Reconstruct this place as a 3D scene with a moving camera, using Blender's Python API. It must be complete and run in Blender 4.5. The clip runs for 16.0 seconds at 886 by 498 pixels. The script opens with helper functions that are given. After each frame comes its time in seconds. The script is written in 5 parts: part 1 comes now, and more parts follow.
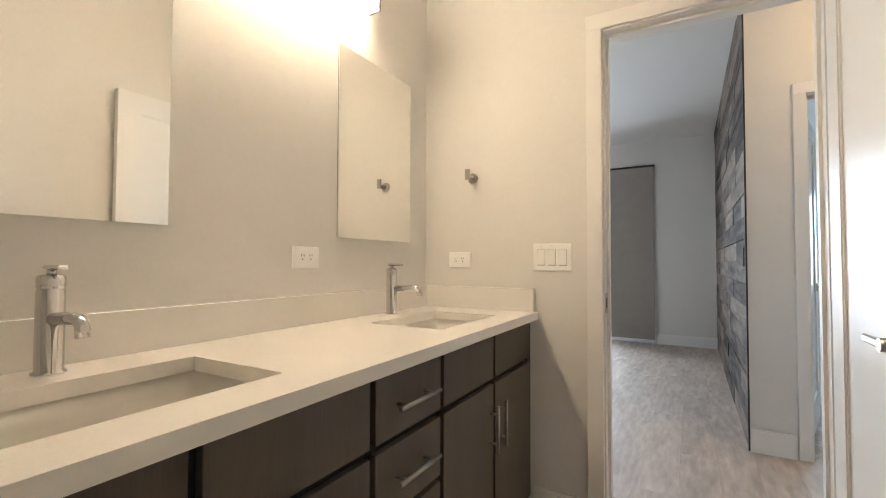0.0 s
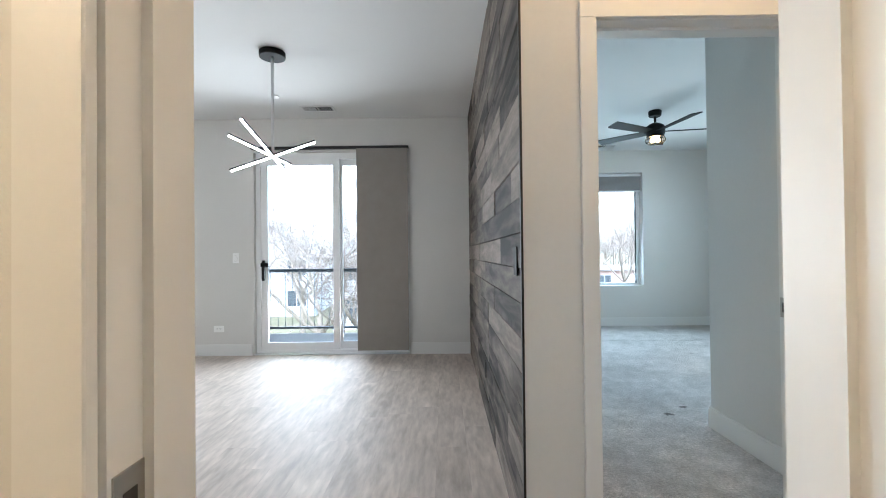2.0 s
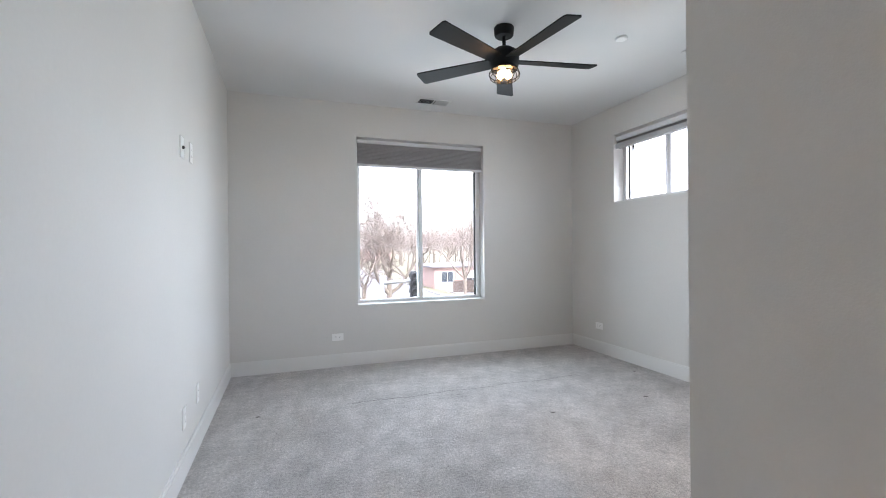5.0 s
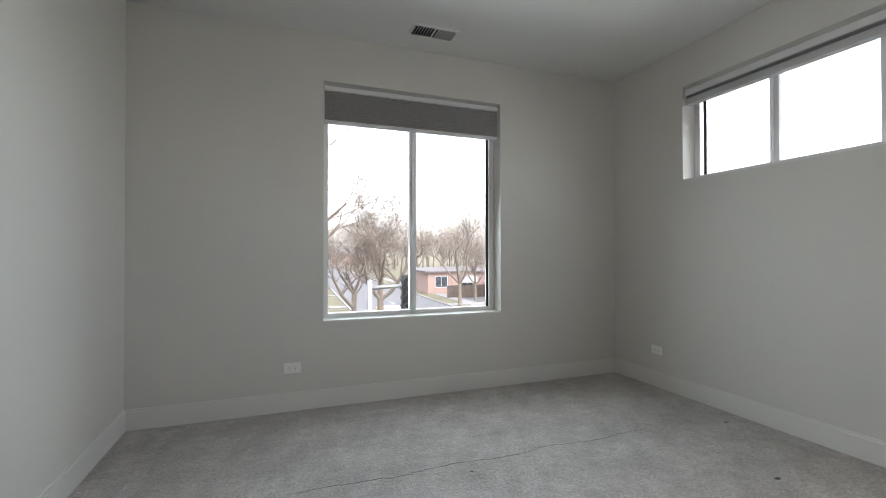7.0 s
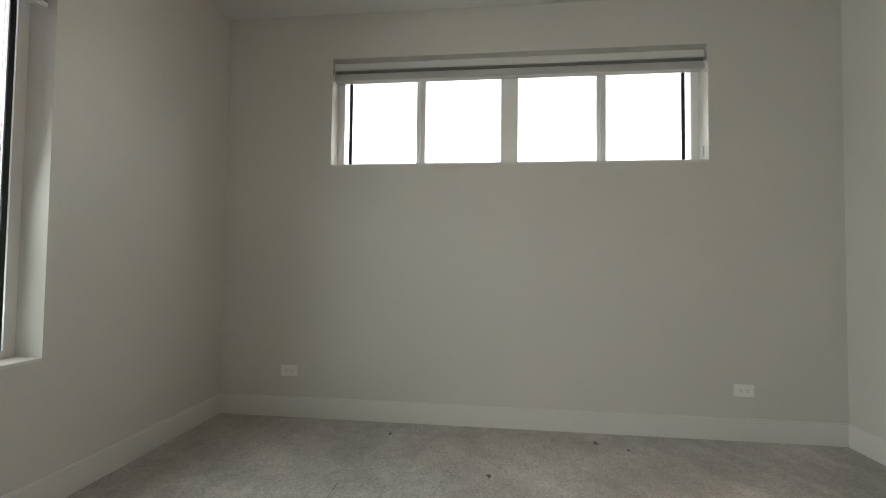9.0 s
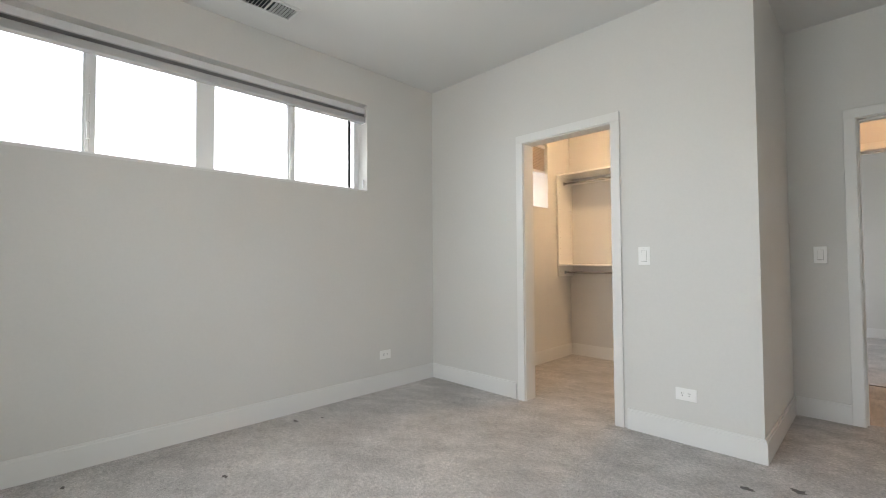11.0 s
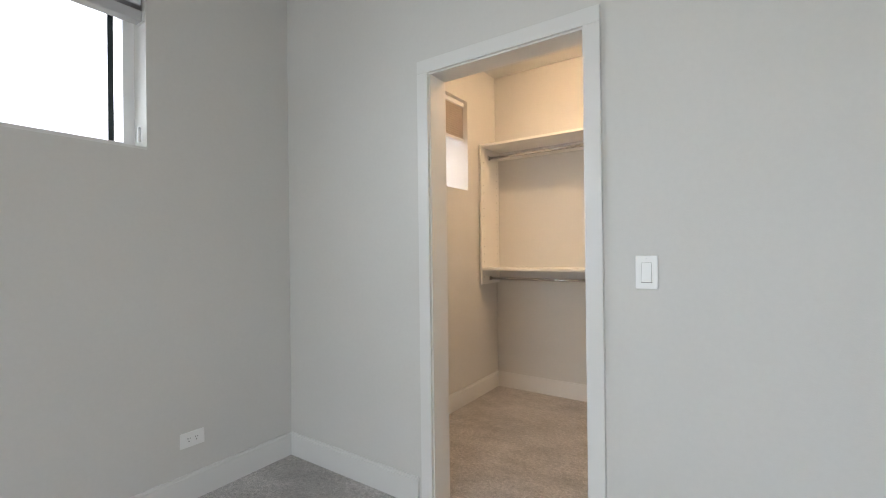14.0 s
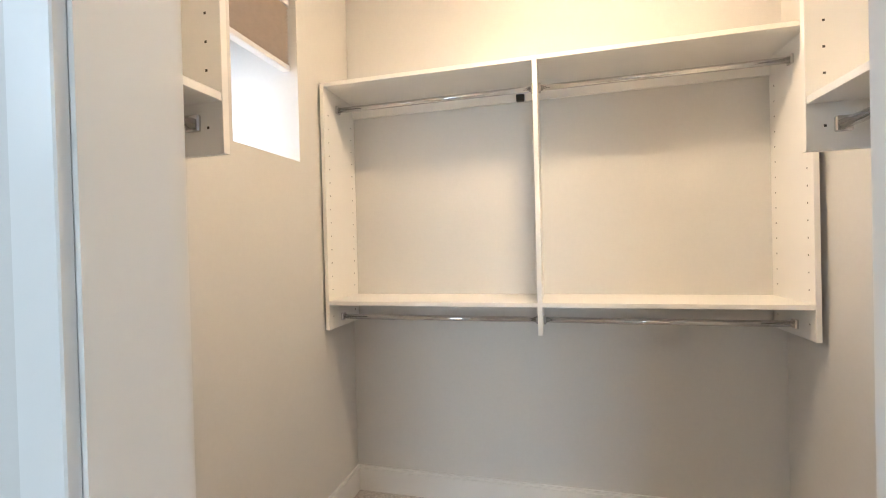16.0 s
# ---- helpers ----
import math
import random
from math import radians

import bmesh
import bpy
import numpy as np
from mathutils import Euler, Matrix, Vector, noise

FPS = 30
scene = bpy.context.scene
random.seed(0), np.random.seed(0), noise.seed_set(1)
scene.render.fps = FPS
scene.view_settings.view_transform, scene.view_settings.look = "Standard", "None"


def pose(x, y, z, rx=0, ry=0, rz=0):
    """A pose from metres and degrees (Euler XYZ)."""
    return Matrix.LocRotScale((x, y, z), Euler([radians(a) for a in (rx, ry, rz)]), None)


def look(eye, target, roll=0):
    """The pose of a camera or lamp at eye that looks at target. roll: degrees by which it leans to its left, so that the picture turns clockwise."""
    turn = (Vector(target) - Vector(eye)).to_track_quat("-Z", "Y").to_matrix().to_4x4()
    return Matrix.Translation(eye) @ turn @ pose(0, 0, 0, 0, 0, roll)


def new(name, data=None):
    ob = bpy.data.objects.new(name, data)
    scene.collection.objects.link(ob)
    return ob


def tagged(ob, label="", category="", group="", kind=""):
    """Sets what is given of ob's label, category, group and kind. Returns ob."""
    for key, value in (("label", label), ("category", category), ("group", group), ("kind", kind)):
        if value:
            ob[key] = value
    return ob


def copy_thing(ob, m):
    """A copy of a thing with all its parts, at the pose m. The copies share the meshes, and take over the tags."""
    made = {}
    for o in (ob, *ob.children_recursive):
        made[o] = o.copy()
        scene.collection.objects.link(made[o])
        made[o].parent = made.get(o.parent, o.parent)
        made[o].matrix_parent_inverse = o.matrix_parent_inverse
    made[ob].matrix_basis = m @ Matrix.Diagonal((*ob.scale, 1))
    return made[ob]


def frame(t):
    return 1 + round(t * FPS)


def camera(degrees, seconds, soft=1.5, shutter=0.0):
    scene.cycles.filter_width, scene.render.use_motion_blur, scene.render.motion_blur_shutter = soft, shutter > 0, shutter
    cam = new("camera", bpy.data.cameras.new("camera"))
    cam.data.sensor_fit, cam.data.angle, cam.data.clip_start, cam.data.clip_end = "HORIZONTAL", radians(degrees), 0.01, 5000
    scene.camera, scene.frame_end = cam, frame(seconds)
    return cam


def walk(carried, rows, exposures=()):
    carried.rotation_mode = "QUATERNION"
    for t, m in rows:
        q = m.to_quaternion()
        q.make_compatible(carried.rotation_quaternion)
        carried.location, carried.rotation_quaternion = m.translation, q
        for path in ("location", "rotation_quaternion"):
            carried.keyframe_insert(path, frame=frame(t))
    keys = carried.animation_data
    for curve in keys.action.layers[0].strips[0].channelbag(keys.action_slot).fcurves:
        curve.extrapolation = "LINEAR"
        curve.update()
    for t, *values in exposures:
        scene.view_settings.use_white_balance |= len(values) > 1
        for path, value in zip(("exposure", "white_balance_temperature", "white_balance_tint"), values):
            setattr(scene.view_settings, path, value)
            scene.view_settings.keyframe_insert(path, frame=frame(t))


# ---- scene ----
cam = camera(91.1, 16.0, soft=1.0)
PATH = [
    (0, (-0.427, -3.233, 1.091), (-1.415, -1.495, 1.149), 0.2),
    (0.5, (-0.435, -2.983, 1.074), (-1.223, -1.145, 1.127), -0.0),
    (1, (-0.47, -2.611, 1.099), (-1.023, -0.69, 1.143), -0.1),
    (1.5, (-0.49, -2.193, 1.116), (-0.787, -0.216, 1.158), -0.2),
    (2, (-0.433, -1.765, 1.158), (-0.437, 0.235, 1.179), -0.6),
    (2.5, (-0.317, -1.268, 1.111), (0.026, 0.702, 1.148), -0.2),
    (3, (-0.144, -0.832, 1.114), (0.534, 1.049, 1.152), -0.7),
    (3.2, (-0.042, -0.688, 1.103), (0.735, 1.154, 1.138), -0.7),
    (5.3, (0.624, 0.648, 1.216), (1.278, 2.538, 1.215), -0.3),
    (5.5, (0.678, 0.795, 1.191), (1.33, 2.685, 1.201), -0.1),
    (6, (0.757, 1.095, 1.153), (1.42, 2.982, 1.174), -0.3),
    (6.5, (0.843, 1.395, 1.145), (1.512, 3.28, 1.172), -0.3),
    (7, (0.937, 1.742, 1.122), (1.634, 3.616, 1.143), -0.1),
    (7.5, (1.05, 2.115, 1.086), (2.102, 3.816, 1.119), -0.0),
    (8, (1.089, 2.499, 1.091), (2.532, 3.883, 1.115), 0.5),
    (8.5, (1.107, 2.839, 1.08), (2.885, 3.754, 1.114), 0.6),
    (9, (1.07, 3.191, 1.038), (3.056, 3.417, 1.107), 0.7),
    (9.5, (1.013, 3.451, 1.099), (2.984, 3.118, 1.168), 0.1),
    (10, (0.957, 3.648, 1.117), (2.79, 2.851, 1.185), -0.6),
    (10.2, (0.94, 3.723, 1.096), (2.691, 2.758, 1.164), -0.5),
    (12.3, (0.745, 4.214, 1.093), (1.9, 2.582, 1.12), -0.5),
    (12.5, (0.847, 4.074, 1.09), (1.996, 2.437, 1.109), -0.5),
    (13, (1.123, 3.684, 1.148), (2.255, 2.035, 1.15), -0.6),
    (13.5, (1.383, 3.208, 1.191), (2.516, 1.56, 1.192), -0.7),
    (14, (1.653, 2.748, 1.213), (2.784, 1.098, 1.219), -0.7),
    (14.5, (1.862, 2.315, 1.216), (2.966, 0.648, 1.221), -0.7),
    (15, (2.079, 1.909, 1.231), (3.152, 0.221, 1.239), -1.2),
    (15.5, (2.244, 1.59, 1.264), (3.189, -0.173, 1.266), -1.8),
    (16, (2.394, 1.426, 1.314), (2.893, -0.511, 1.295), -1.5),
]
EXPOSURES = [(0.0, 3.65, 5350, 5), (1.5, 3.85, 5400, 8), (2.0, 3.80, 5350, 4), (3.2, 3.72, 5850, 6), (5.3, 3.55, 6300, 21), (6.0, 3.10, 6450, 19), (7.0, 2.82, 6650, 16), (7.5, 2.72, 6720, 15), (8.0, 2.95, 6800, 14), (9.0, 2.72, 7450, 13),
             (9.5, 3.52, 7250, 16), (10.0, 3.57, 7050, 19), (12.5, 3.10, 6850, 17), (14.0, 3.25, 6650, 18), (15.0, 3.55, 6550, 19), (16.0, 3.67, 5800, 13)]
walk(cam, [(t, look(eye, target, roll)) for t, eye, target, roll in PATH], EXPOSURES)
# ---------- world, sun, exposure ----------
world = bpy.data.worlds.new("World")
scene.world = world
world.use_nodes = True
wn, wl = world.node_tree.nodes, world.node_tree.links
sky = wn.new("ShaderNodeTexSky")
sky.sky_type, sky.sun_disc = "NISHITA", False
sky.sun_elevation, sky.sun_rotation = radians(55), radians(180)
sky.air_density, sky.dust_density = 1.0, 2.0
hsv = wn.new("ShaderNodeHueSaturation")
hsv.inputs["Saturation"].default_value = 0.42
wl.new(sky.outputs[0], hsv.inputs["Color"])
wl.new(hsv.outputs[0], wn["Background"].inputs[0])
wn["Background"].inputs[1].default_value = 0.15
sun_data = bpy.data.lights.new("sun", "SUN")
sun_data.energy, sun_data.angle, sun_data.color = 0.3, radians(80), (1, 0.97, 0.92)
sun = new("sun", sun_data)
sun.matrix_world = look((0, 0, 30), (0, 21, 0))


def daylight(place, ahead, width, height, radiance, tint, spread=140):
    """Sky light entering by a window opening: a lamp as large as the clear glass."""
    d = bpy.data.lights.new("daylight", "AREA")
    d.shape, d.size, d.size_y, d.color, d.spread = "RECTANGLE", width, height, tint, radians(spread)
    d.energy = math.pi * width * height * radiance
    new("daylight", d).matrix_world = look(place, tuple(p + a for p, a in zip(place, ahead)))


COOL, PALE = (0.80, 0.97, 1.0), (1.0, 0.95, 0.89)
daylight((1.96, 5.16, 1.38), (0, -1, -0.2), 1.30, 1.36, 0.49, COOL)        # bedroom, wide window
daylight((4.02, 3.08, 1.98), (-1, 0, -0.35), 2.26, 0.46, 0.40, COOL)        # bedroom, strip window
daylight((3.96, -0.054, 1.88), (-1, 0, -0.1), 0.32, 0.36, 0.4, PALE)        # closet window
daylight((-2.04, 3.31, 1.18), (0, -1, -0.1), 1.1, 2.0, 0.52, PALE)          # balcony door
daylight((-5.53, 4.47, 1.2), (0, -1, -0.1), 2.5, 2.1, 0.52, PALE)           # bay window
daylight((3.95, -2.9, 1.6), (-1, 0, -0.1), 1.3, 1.3, 0.35, COOL)            # far room window


# ---------- mesh helpers ----------
def box(bm, x0, y0, z0, x1, y1, z1, bev=0.0, seg=1):
    ps = [(x, y, z) for z in (z0, z1) for y in (y0, y1) for x in (x0, x1)]
    v = [bm.verts.new(p) for p in ps]
    fs = [bm.faces.new([v[i] for i in f]) for f in ((0, 2, 3, 1), (4, 5, 7, 6), (0, 1, 5, 4), (1, 3, 7, 5), (3, 2, 6, 7), (2, 0, 4, 6))]
    if bev:
        es = list({e for f in fs for e in f.edges})
        bmesh.ops.bevel(bm, geom=es, offset=bev, segments=seg, affect="EDGES", profile=0.5)


def boxes(*bs, bev=0.0, seg=1):
    bm = bmesh.new()
    for b in bs:
        box(bm, *b, bev=bev, seg=seg)
    return bm


def tube(bm, pts, radii, n=10, caps=True):
    """A round bar through the points, with a radius for each."""
    pts = [Vector(p) for p in pts]
    rings, prev = [], None
    for i, p in enumerate(pts):
        d = (pts[min(i + 1, len(pts) - 1)] - pts[max(i - 1, 0)]).normalized()
        a = prev - d * prev.dot(d) if prev is not None else d.orthogonal()
        if a.length < 1e-5:
            a = d.orthogonal()
        a.normalize()
        prev = a
        b = d.cross(a)
        rings.append([bm.verts.new(p + (a * math.cos(2 * math.pi * k / n) + b * math.sin(2 * math.pi * k / n)) * radii[i]) for k in range(n)])
    for r, s in zip(rings, rings[1:]):
        for k in range(n):
            f = bm.faces.new((r[k], r[(k + 1) % n], s[(k + 1) % n], s[k]))
            f.smooth = n > 5
    if caps:
        bm.faces.new(rings[0][::-1])
        bm.faces.new(rings[-1])


def rod(p, q, r, n=12):
    bm = bmesh.new()
    tube(bm, (p, q), (r, r), n)
    return bm


def lathe(profile, n=28, axis="z"):
    """A turned body from (radius, height) pairs."""
    bm = bmesh.new()
    rings = []
    for r, z in profile:
        rings.append([bm.verts.new((r * math.cos(2 * math.pi * k / n), r * math.sin(2 * math.pi * k / n), z)) for k in range(n)])
    for a, b in zip(rings, rings[1:]):
        for k in range(n):
            f = bm.faces.new((a[k], a[(k + 1) % n], b[(k + 1) % n], b[k]))
            f.smooth = True
    bm.faces.new(rings[0][::-1])
    bm.faces.new(rings[-1])
    if axis == "y":
        bmesh.ops.rotate(bm, verts=bm.verts, matrix=Matrix.Rotation(radians(90), 3, "X"))
    bmesh.ops.recalc_face_normals(bm, faces=bm.faces)
    return bm


def moved(bm, x=0, y=0, z=0):
    bmesh.ops.translate(bm, verts=bm.verts, vec=(x, y, z))
    return bm


def mesh_of(name, bm, material):
    me = bpy.data.meshes.new(name)
    bm.to_mesh(me)
    bm.free()
    me.materials.append(material)
    return me


def part(name, bm, material, parent, label=""):
    ob = new(name, mesh_of(name, bm, material))
    ob.parent = parent
    return tagged(ob, label)


def single(name, bm, material, label="", category="", group="", kind="", at=(0, 0, 0)):
    ob = new(name, mesh_of(name, bm, material))
    ob.location = at
    return tagged(ob, label, category, group, kind)


def thing(name, m, label="", category="", group="", kind=""):
    ob = new(name)
    ob.matrix_basis = m
    ob.empty_display_size = 0.1
    return tagged(ob, label, category, group, kind)


# ---------- materials ----------
def material(name, color, rough=0.5, metal=0.0, vary=0.0, scale=4.0, stretch=(1, 1, 1), bump=0.0, bump_scale=200.0,
             random=0.0, fine=0.0, fine_scale=90.0, emit=None, power=0.0, spec=0.5, coat=0.0, generated=False):
    m = bpy.data.materials.new(name)
    m.use_nodes = True
    n, l = m.node_tree.nodes, m.node_tree.links
    b = n["Principled BSDF"]
    b.inputs["Base Color"].default_value = (*color, 1)
    b.inputs["Roughness"].default_value = rough
    b.inputs["Metallic"].default_value = metal
    b.inputs["Specular IOR Level"].default_value = spec
    b.inputs["Coat Weight"].default_value = coat
    if emit:
        b.inputs["Emission Color"].default_value = (*emit, 1)
        b.inputs["Emission Strength"].default_value = power
    tc = n.new("ShaderNodeTexCoord")
    mp = n.new("ShaderNodeMapping")
    mp.inputs["Scale"].default_value = stretch
    l.new(tc.outputs["Generated" if generated else "Object"], mp.inputs["Vector"])
    vec = mp.outputs[0]
    if random:
        info = n.new("ShaderNodeObjectInfo")
        off = n.new("ShaderNodeVectorMath")
        off.operation = "MULTIPLY_ADD"
        off.inputs[1].default_value = (37.0, 17.0, 23.0)
        l.new(info.outputs["Random"], off.inputs[0])
        l.new(mp.outputs[0], off.inputs[2])
        vec = off.outputs[0]
    value = None
    for amount, sc, detail in ((vary, scale, 5.0), (fine, fine_scale, 3.0)):
        if amount:
            t = n.new("ShaderNodeTexNoise")
            t.inputs["Scale"].default_value, t.inputs["Detail"].default_value = sc, detail
            l.new(vec, t.inputs["Vector"])
            r = n.new("ShaderNodeMapRange")
            r.inputs[1].default_value, r.inputs[2].default_value = 0.25, 0.75
            r.inputs[3].default_value, r.inputs[4].default_value = 1 - amount, 1 + amount
            l.new(t.outputs[0], r.inputs[0])
            if value is None:
                value = r.outputs[0]
            else:
                k = n.new("ShaderNodeMath")
                k.operation = "MULTIPLY"
                l.new(value, k.inputs[0])
                l.new(r.outputs[0], k.inputs[1])
                value = k.outputs[0]
    if random:
        r = n.new("ShaderNodeMapRange")
        r.inputs[3].default_value, r.inputs[4].default_value = 1 - random, 1 + random
        l.new(info.outputs["Random"], r.inputs[0])
        if value is None:
            value = r.outputs[0]
        else:
            k = n.new("ShaderNodeMath")
            k.operation = "MULTIPLY"
            l.new(value, k.inputs[0])
            l.new(r.outputs[0], k.inputs[1])
            value = k.outputs[0]
    if value is not None:
        h = n.new("ShaderNodeHueSaturation")
        h.inputs["Color"].default_value = (*color, 1)
        l.new(value, h.inputs["Value"])
        l.new(h.outputs[0], b.inputs["Base Color"])
    if bump:
        t = n.new("ShaderNodeTexNoise")
        t.inputs["Scale"].default_value, t.inputs["Detail"].default_value = bump_scale, 4.0
        l.new(vec, t.inputs["Vector"])
        u = n.new("ShaderNodeBump")
        u.inputs["Strength"].default_value, u.inputs["Distance"].default_value = bump, 0.004
        l.new(t.outputs[0], u.inputs["Height"])
        l.new(u.outputs[0], b.inputs["Normal"])
    return m


def glass(name, tint=(1, 1, 1)):
    m = bpy.data.materials.new(name)
    m.use_nodes = True
    n, l = m.node_tree.nodes, m.node_tree.links
    n.remove(n["Principled BSDF"])
    tr, gl, mix, fr = n.new("ShaderNodeBsdfTransparent"), n.new("ShaderNodeBsdfGlossy"), n.new("ShaderNodeMixShader"), n.new("ShaderNodeFresnel")
    tr.inputs[0].default_value = (*tint, 1)
    gl.inputs["Roughness"].default_value = 0.0
    fr.inputs["IOR"].default_value = 1.35
    l.new(fr.outputs[0], mix.inputs[0])
    l.new(tr.outputs[0], mix.inputs[1])
    l.new(gl.outputs[0], mix.inputs[2])
    l.new(mix.outputs[0], n["Material Output"].inputs[0])
    return m


def carpet_material():
    m = bpy.data.materials.new("grey_carpet")
    m.use_nodes = True
    n, l = m.node_tree.nodes, m.node_tree.links
    b = n["Principled BSDF"]
    b.inputs["Roughness"].default_value = 1.0
    b.inputs["Specular IOR Level"].default_value = 0.1
    b.inputs["Sheen Weight"].default_value = 0.3
    tc = n.new("ShaderNodeTexCoord")

    def tex(scale, detail, lo, hi, a, c, rough=0.6):
        t = n.new("ShaderNodeTexNoise")
        t.inputs["Scale"].default_value, t.inputs["Detail"].default_value, t.inputs["Roughness"].default_value = scale, detail, rough
        l.new(tc.outputs["Object"], t.inputs["Vector"])
        r = n.new("ShaderNodeMapRange")
        for i, v in enumerate((lo, hi, a, c)):
            r.inputs[i + 1].default_value = v
        l.new(t.outputs[0], r.inputs[0])
        return t, r

    tuft, r1 = tex(170, 2, 0.3, 0.7, 0.72, 1.28)
    clump, r2 = tex(58, 4, 0.3, 0.7, 0.74, 1.22)
    wear, r3 = tex(2.2, 9, 0.36, 0.64, 0.80, 1.14, 0.7)
    smear, r5 = tex(9, 7, 0.38, 0.62, 0.87, 1.10, 0.68)
    stain, r4 = tex(5.5, 3, 0.66, 0.76, 1.0, 0.72)
    value = r1.outputs[0]
    for r in (r2, r3, r4, r5):
        k = n.new("ShaderNodeMath")
        k.operation = "MULTIPLY"
        l.new(value, k.inputs[0])
        l.new(r.outputs[0], k.inputs[1])
        value = k.outputs[0]
    h = n.new("ShaderNodeHueSaturation")
    h.inputs["Color"].default_value = (0.575, 0.545, 0.53, 1)
    l.new(value, h.inputs["Value"])
    l.new(h.outputs[0], b.inputs["Base Color"])
    add = n.new("ShaderNodeMath")
    l.new(tuft.outputs[0], add.inputs[0])
    l.new(clump.outputs[0], add.inputs[1])
    u = n.new("ShaderNodeBump")
    u.inputs["Strength"].default_value, u.inputs["Distance"].default_value = 0.9, 0.012
    l.new(add.outputs[0], u.inputs["Height"])
    l.new(u.outputs[0], b.inputs["Normal"])
    return m


def plank_material(name, light, dark, rough, grain=60.0, spread=1.0, stretch=8.0):
    """Wood boards: each differs, with grain along its length (local x)."""
    m = bpy.data.materials.new(name)
    m.use_nodes = True
    n, l = m.node_tree.nodes, m.node_tree.links
    b = n["Principled BSDF"]
    b.inputs["Roughness"].default_value = rough
    b.inputs["Specular IOR Level"].default_value = 0.3
    tc, mp, info, off = n.new("ShaderNodeTexCoord"), n.new("ShaderNodeMapping"), n.new("ShaderNodeObjectInfo"), n.new("ShaderNodeVectorMath")
    off.operation = "MULTIPLY_ADD"
    off.inputs[1].default_value = (31.0, 47.0, 13.0)
    mp.inputs["Scale"].default_value = (1.0, stretch, stretch)
    l.new(tc.outputs["Object"], mp.inputs["Vector"])
    l.new(info.outputs["Random"], off.inputs[0])
    l.new(mp.outputs[0], off.inputs[2])
    streak = n.new("ShaderNodeTexNoise")
    streak.inputs["Scale"].default_value, streak.inputs["Detail"].default_value, streak.inputs["Distortion"].default_value = 2.2, 6.0, 0.6
    l.new(off.outputs[0], streak.inputs["Vector"])
    fine = n.new("ShaderNodeTexNoise")
    fine.inputs["Scale"].default_value, fine.inputs["Detail"].default_value = grain / 6, 4.0
    l.new(off.outputs[0], fine.inputs["Vector"])
    s = n.new("ShaderNodeMapRange")
    s.inputs[1].default_value, s.inputs[2].default_value = 0.2, 0.8
    l.new(streak.outputs[0], s.inputs[0])
    r = n.new("ShaderNodeMath")
    r.operation = "MULTIPLY_ADD"
    r.inputs[1].default_value, r.inputs[2].default_value = spread, -0.5 * spread
    l.new(info.outputs["Random"], r.inputs[0])
    a = n.new("ShaderNodeMath")
    a.use_clamp = True
    l.new(s.outputs[0], a.inputs[0])
    l.new(r.outputs[0], a.inputs[1])
    ramp = n.new("ShaderNodeValToRGB")
    ramp.color_ramp.elements[0].color, ramp.color_ramp.elements[1].color = (*dark, 1), (*light, 1)
    l.new(a.outputs[0], ramp.inputs[0])
    fr = n.new("ShaderNodeMapRange")
    fr.inputs[1].default_value, fr.inputs[2].default_value, fr.inputs[3].default_value, fr.inputs[4].default_value = 0.3, 0.7, 0.82, 1.15
    l.new(fine.outputs[0], fr.inputs[0])
    h = n.new("ShaderNodeHueSaturation")
    l.new(ramp.outputs[0], h.inputs["Color"])
    l.new(fr.outputs[0], h.inputs["Value"])
    l.new(h.outputs[0], b.inputs["Base Color"])
    u = n.new("ShaderNodeBump")
    u.inputs["Strength"].default_value, u.inputs["Distance"].default_value = 0.35, 0.003
    l.new(fine.outputs[0], u.inputs["Height"])
    l.new(u.outputs[0], b.inputs["Normal"])
    return m


PAINT = material("wall_paint", (0.695, 0.682, 0.655), 0.72, vary=0.025, scale=1.2, bump=0.12, bump_scale=260, fine=0.012, fine_scale=60)
CEIL = material("ceiling_paint", (0.72, 0.717, 0.705), 0.9, vary=0.02, scale=1.0, bump=0.1, bump_scale=220)
TRIM = material("trim_paint", (0.775, 0.768, 0.75), 0.38, vary=0.015, scale=2.0, bump=0.03, bump_scale=120)
DOORP = material("door_paint", (0.75, 0.743, 0.728), 0.3, vary=0.012, scale=2.0, bump=0.03, bump_scale=140)
VINYLW = material("white_vinyl", (0.86, 0.86, 0.86), 0.35, vary=0.02, scale=3.0)
GASKET = material("black_gasket", (0.02, 0.03, 0.03), 0.6, vary=0.1)
CARPET = carpet_material()
FLOORW = plank_material("vinyl_plank", (0.60, 0.525, 0.46), (0.37, 0.315, 0.27), 0.56, 40, 0.12, 4.5)
BARN = plank_material("weathered_board", (0.27, 0.225, 0.19), (0.018, 0.015, 0.013), 0.8, 70, 0.75, 5.0)
SUBF = material("subfloor", (0.12, 0.1, 0.09), 0.9, vary=0.1)
BLACKTRIM = material("black_trim", (0.012, 0.012, 0.013), 0.5, vary=0.1)
QUARTZ = material("quartz", (0.78, 0.76, 0.72), 0.18, vary=0.02, scale=6, fine=0.02, fine_scale=300)
CERAMIC = material("sink_ceramic", (0.76, 0.74, 0.69), 0.12, vary=0.01)
CABINET = material("stained_cabinet", (0.082, 0.065, 0.047), 0.42, vary=0.22, scale=1.6, stretch=(6, 6, 0.5), fine=0.1, fine_scale=40, bump=0.06, bump_scale=60, random=0.08)
# near-black: shade between the fronts and in the kick recess, put into the colour
CARCASS = material("cabinet_gap_shade", (0.012, 0.01, 0.01), 0.7, vary=0.1)
CHROME = material("chrome", (0.66, 0.65, 0.645), 0.06, 1.0, vary=0.02)
